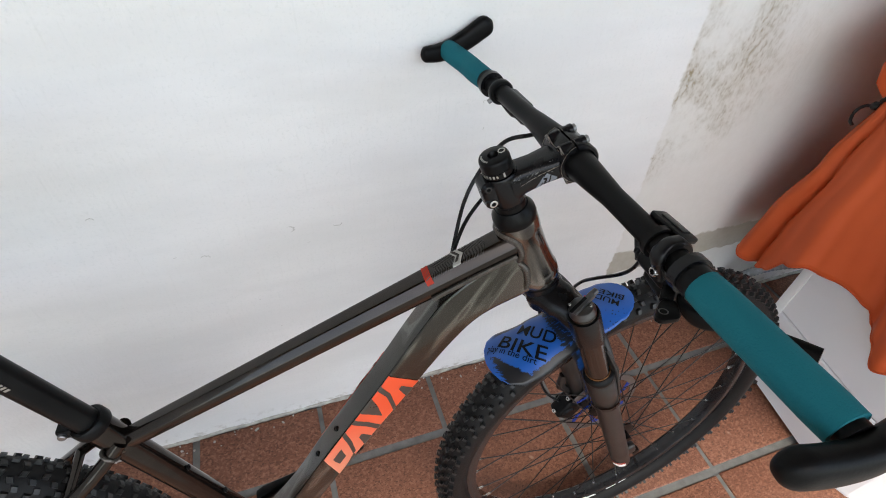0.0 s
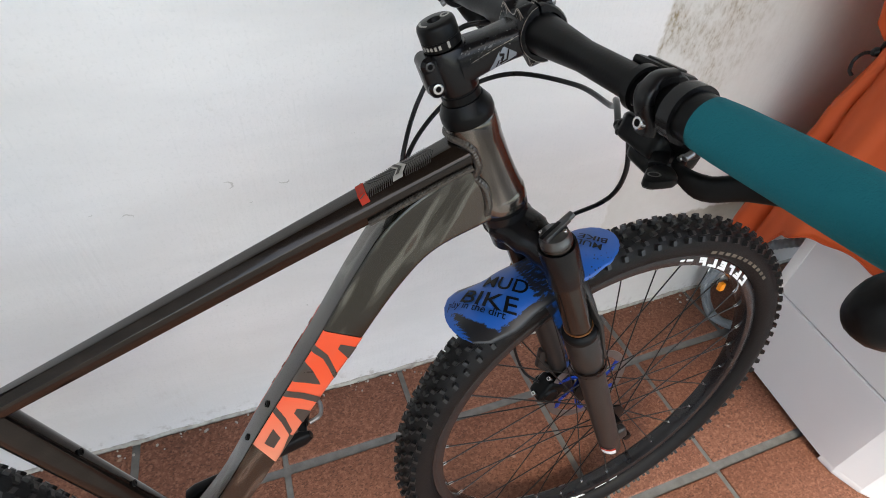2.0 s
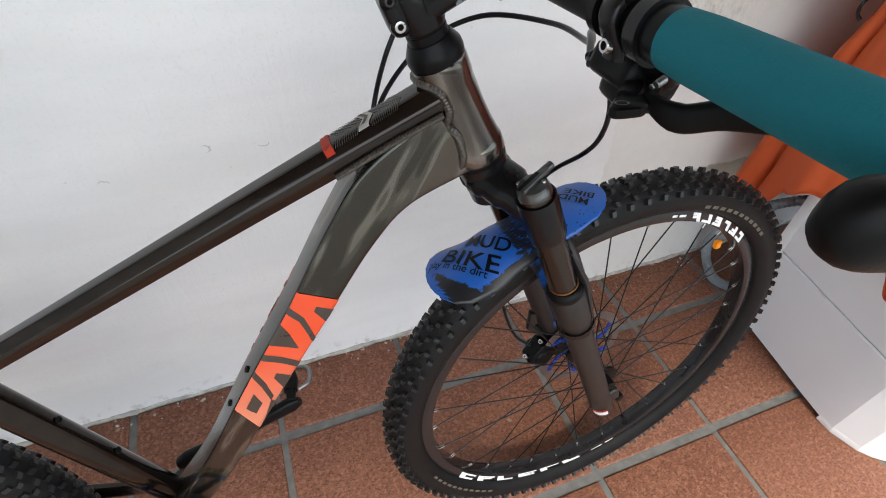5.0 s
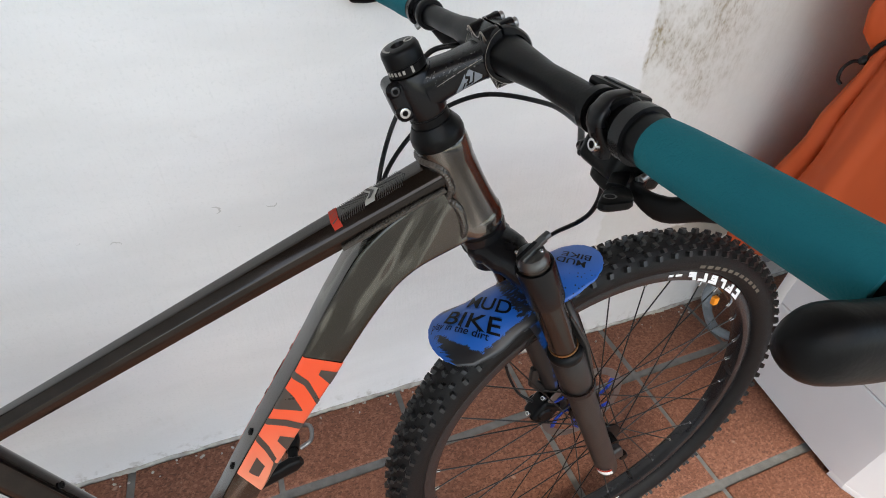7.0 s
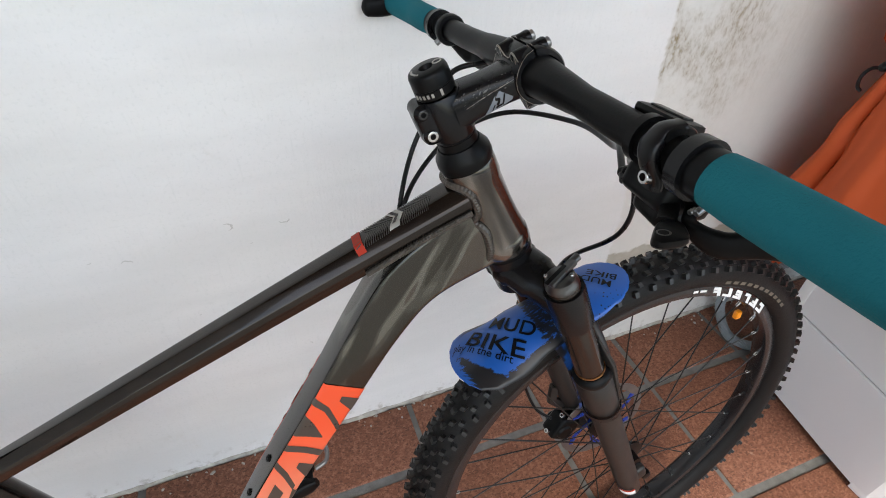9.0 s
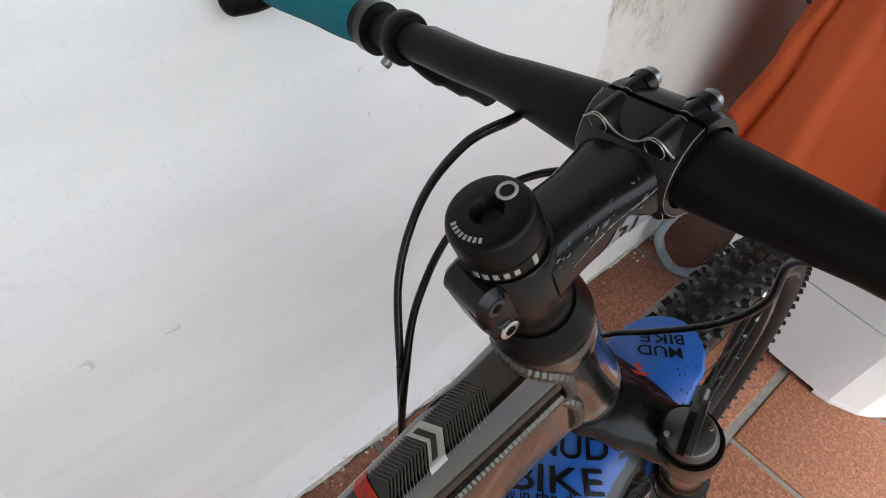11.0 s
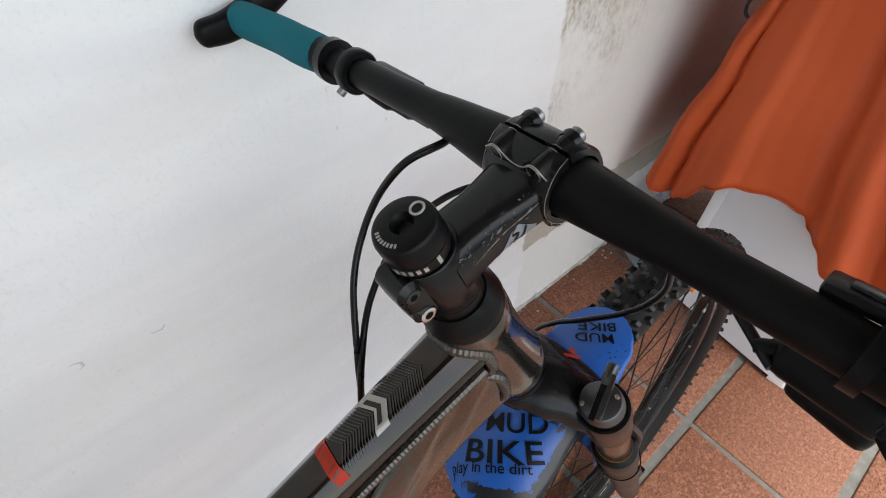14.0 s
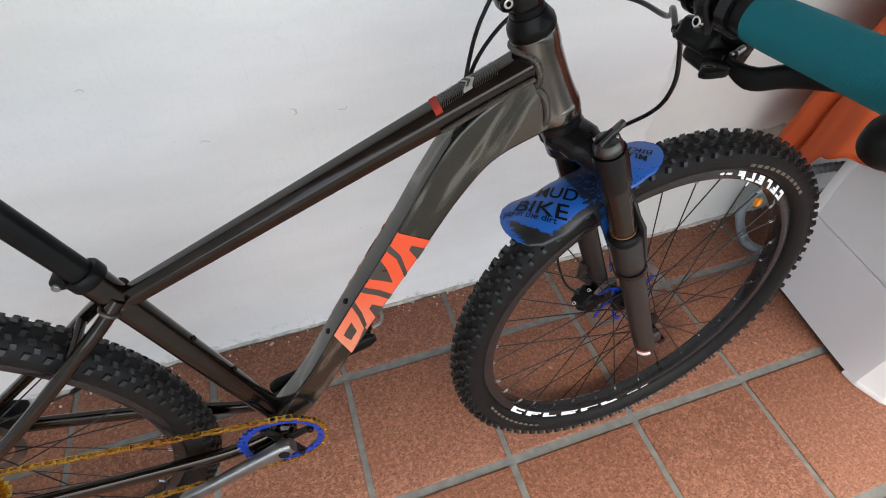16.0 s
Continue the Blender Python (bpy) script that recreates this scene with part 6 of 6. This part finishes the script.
def guard_material():
    m = bpy.data.materials.new("printed_plastic")
    m.use_nodes = True
    nt = m.node_tree
    b = nt.nodes["Principled BSDF"]
    tc = nt.nodes.new("ShaderNodeTexCoord")
    uv = tc.outputs["UV"]
    sep = nt.nodes.new("ShaderNodeSeparateXYZ")
    nt.links.new(uv, sep.inputs[0])
    u = sep.outputs[0]
    rag = noise_of(nt, uv, 14, 6, 0.75)
    uu = math_node(nt, "ADD", u, math_node(nt, "MULTIPLY", math_node(nt, "SUBTRACT", rag, 0.5), 0.16))
    front_blue = math_node(nt, "SUBTRACT", 1.0, smooth_step(nt, uu, 0.345, 0.352))
    rear_blue = smooth_step(nt, uu, 0.560, 0.567)
    dark_rear = smooth_step(nt, math_node(nt, "ADD", math_node(nt, "MULTIPLY_ADD", math_node(nt, "SUBTRACT", rag, 0.5), -0.06, uu), math_node(nt, "MULTIPLY", math_node(nt, "SUBTRACT", sep.outputs[1], 0.5), -0.25)), 0.920, 0.927)
    tip_blue = smooth_step(nt, uu, 0.955, 0.962)
    fac = math_node(nt, "MAXIMUM", math_node(nt, "MAXIMUM", front_blue, math_node(nt, "MULTIPLY", rear_blue, math_node(nt, "SUBTRACT", 1.0, dark_rear))), tip_blue)
    fleck = math_node(nt, "MULTIPLY", smooth_step(nt, noise_of(nt, uv, 30, 5, 0.7), 0.56, 0.58), smooth_step(nt, u, 0.30, 0.38))
    fac = math_node(nt, "MAXIMUM", fac, math_node(nt, "MULTIPLY", fleck, math_node(nt, "SUBTRACT", 1.0, smooth_step(nt, u, 0.56, 0.6))))
    side = math_node(nt, "ADD", math_node(nt, "ABSOLUTE", math_node(nt, "SUBTRACT", sep.outputs[1], 0.5)), math_node(nt, "MULTIPLY", math_node(nt, "SUBTRACT", rag, 0.5), 0.28))
    border = math_node(nt, "MULTIPLY", smooth_step(nt, side, 0.385, 0.395), math_node(nt, "MULTIPLY", smooth_step(nt, u, 0.45, 0.55), math_node(nt, "SUBTRACT", 1.0, smooth_step(nt, u, 0.86, 0.93))))
    fac = math_node(nt, "MULTIPLY", fac, math_node(nt, "SUBTRACT", 1.0, border))
    # printed dots by one edge of the front tongue
    spread = nt.nodes.new("ShaderNodeMapping")
    spread.inputs["Scale"].default_value = (2.9, 1.0, 1.0)
    nt.links.new(uv, spread.inputs[0])
    cells = nt.nodes.new("ShaderNodeTexVoronoi")
    cells.inputs["Scale"].default_value = 17.0
    nt.links.new(spread.outputs[0], cells.inputs["Vector"])
    dots = math_node(nt, "SUBTRACT", 1.0, smooth_step(nt, cells.outputs["Distance"], 0.20, 0.24))
    where = math_node(nt, "MULTIPLY", math_node(nt, "SUBTRACT", 1.0, smooth_step(nt, sep.outputs[1], 0.26, 0.34)), math_node(nt, "MULTIPLY", smooth_step(nt, u, 0.10, 0.14), math_node(nt, "SUBTRACT", 1.0, smooth_step(nt, u, 0.36, 0.40))))
    fac = math_node(nt, "MULTIPLY", fac, math_node(nt, "SUBTRACT", 1.0, math_node(nt, "MULTIPLY", dots, where)))
    nt.links.new(mix_colour(nt, fac, (0.010, 0.010, 0.012), (0.005, 0.085, 0.36)), b.inputs["Base Color"])
    b.inputs["Roughness"].default_value = 0.38
    return m


M_GUARD = guard_material()


def mudguard():
    bm = bmesh.new()
    uvl = bm.loops.layers.uv.new("UVMap")
    nu, nv = 48, 20
    rows = [0.5 - 0.5 * math.cos(math.pi * (0.25 * i / nu + 0.75 * (0.5 - 0.5 * math.cos(math.pi * i / nu)))) for i in range(nu + 1)]
    grid = [[bm.verts.new(guard(u, -1 + 2 * j / nv)) for j in range(nv + 1)] for u in rows]
    for i in range(nu):
        for j in range(nv):
            f = bm.faces.new((grid[i][j], grid[i + 1][j], grid[i + 1][j + 1], grid[i][j + 1]))
            for l, (a, c) in zip(f.loops, ((i, j), (i + 1, j), (i + 1, j + 1), (i, j + 1))):
                l[uvl].uv = (rows[a], c / nv)
    g = part("mudguard", bm, M_GUARD, bike, "blue and black printed plastic front mudguard", move=FORK)
    sol = g.modifiers.new("thickness", "SOLIDIFY")
    sol.thickness = 0.0012
    # side flaps down to the fork legs
    for side in (-1, 1):
        bm = bmesh.new()
        prev = None
        for i in range(9):
            q = i / 8
            row = []
            for j in range(7):
                u = 0.40 + (0.16 - 0.09 * q) * (j / 6) + 0.05 * q
                p = guard(u, side * 0.98)
                c = leg(0.285 - 0.06 * q, side)
                out = p.lerp(c + FWD * (-0.024 + 0.006 * j / 6) + Vector((0, -side * 0.014, 0)), min(1, q * 1.0))
                row.append(bm.verts.new(out))
            if prev:
                for j in range(6):
                    bm.faces.new((prev[j], prev[j + 1], row[j + 1], row[j]))
            prev = row
        flap = part("side_flap", bm, M_GUARD_FLAP, g, move=FORK)
        part("tie_strap", lathe([(-0.004, 0.0215), (-0.004, 0.0228), (0.004, 0.0228), (0.004, 0.0215)], leg(0.235, side), UP, 28, closed=True), M_CABLE, g, move=FORK)
    return g


M_GUARD_FLAP = material("printed_flap", (0.010, 0.010, 0.012), 0.4, second=(0.008, 0.075, 0.31), scale=55, amount=4.0)
guard_ob = mudguard()


def lettering(text, uc, vc, width, tall, turn, half, name, bold=0.0):
    """Dark slanting print centred at (uc, vc) on the guard, half the sheet's half-width there; turn 1 reads from behind, -1 from the front."""
    cu = bpy.data.curves.new("tmp", "FONT")
    cu.body = text
    cu.size = 1.0
    cu.offset = bold
    ob = new("tmp", cu)
    dg = bpy.context.evaluated_depsgraph_get()
    dg.update()
    me = ob.evaluated_get(dg).to_mesh()
    bm = bmesh.new()
    bm.from_mesh(me)
    ob.evaluated_get(dg).to_mesh_clear()
    bpy.data.objects.remove(ob)
    lo, hi = min(v.co.x for v in bm.verts), max(v.co.x for v in bm.verts)
    for i in range(1, 24):
        bmesh.ops.bisect_plane(bm, geom=bm.verts[:] + bm.edges[:] + bm.faces[:], plane_co=(lo + (hi - lo) * i / 24, 0, 0), plane_no=(1, 0, 0))
    c, d = math.cos(radians(39)), math.sin(radians(39))
    for v in bm.verts:
        x, y = ((v.co.x - lo) / (hi - lo) - 0.5) * width, (v.co.y / 0.70 - 0.5) * tall
        p = guard(uc - turn * (x * d + y * c) / 0.245, vc - turn * (x * c - y * d) / half)
        n = (p - GC - Vector((0, (p - GC).y * 0.2, 0))).normalized()
        v.co = p + n * 0.0014
    part(name, bm, M_BLACK, guard_ob, move=FORK)


lettering("MUD", 0.652, 0.06, 0.060, 0.0180, 1, 0.050, "print_word", 0.010)
lettering("BIKE", 0.767, -0.07, 0.073, 0.0200, 1, 0.052, "print_word", 0.010)
lettering("play in the dirt", 0.848, -0.02, 0.078, 0.0095, 1, 0.052, "print_line", 0.008)
lettering("MUD", 0.172, -0.04, 0.036, 0.0100, -1, 0.038, "print_word", 0.010)
lettering("BIKE", 0.120, 0.10, 0.037, 0.0100, -1, 0.036, "print_word", 0.010)

# cables and hoses
def cable(points, r, name, label, move=None):
    part(name, sweep(curve(points, 10), r, 10, ref=(0.2, 0.3, 1)), M_CABLE, bike, label, move=move)


cable([(-0.201, -0.128, 0.930), (-0.177, -0.085, 0.933), (-0.153, -0.048, 0.912), (-0.148, 0.020, 0.905), (-0.191, 0.075, 0.900), (-0.241, 0.090, 0.879), (-0.283, 0.077, 0.849), (-0.310, 0.055, 0.816), (-0.325, 0.049, 0.749), (-0.338, 0.031, 0.726)], 0.0025, "gear_cable", "black gear cable housing")
cable([(-0.198, 0.125, 0.944), (-0.201, 0.094, 0.947), (-0.220, 0.067, 0.953), (-0.251, 0.071, 0.946), (-0.267, 0.091, 0.906), (-0.290, 0.085, 0.865), (-0.310, 0.059, 0.823), (-0.320, 0.055, 0.751), (-0.341, 0.031, 0.721)], 0.0025, "brake_hose", "black rear brake hose")
cable([(-0.174, -0.108, 0.925), (-0.168, -0.091, 0.920), (-0.146, -0.064, 0.902), (-0.126, -0.050, 0.877), (-0.118, -0.049, 0.843), (-0.115, -0.038, 0.812), (-0.118, -0.021, 0.788), (-0.124, 0.008, 0.758), (-0.122, 0.037, 0.724), (-0.118, 0.063, 0.676), (-0.134, 0.084, 0.579), (-0.131, 0.083, 0.480), (-0.109, 0.072, 0.405), (-0.080, 0.058, 0.378)], 0.0025, "brake_hose", "black front brake hose", STEER)
part("spoke_clip", block((0.010, 0.008, 0.014), 0.002, Matrix.Translation(AXLE + Vector((0.196, 0.008, 0.186)))), M_AMBER, front, "small amber plastic clip", move=FORK)
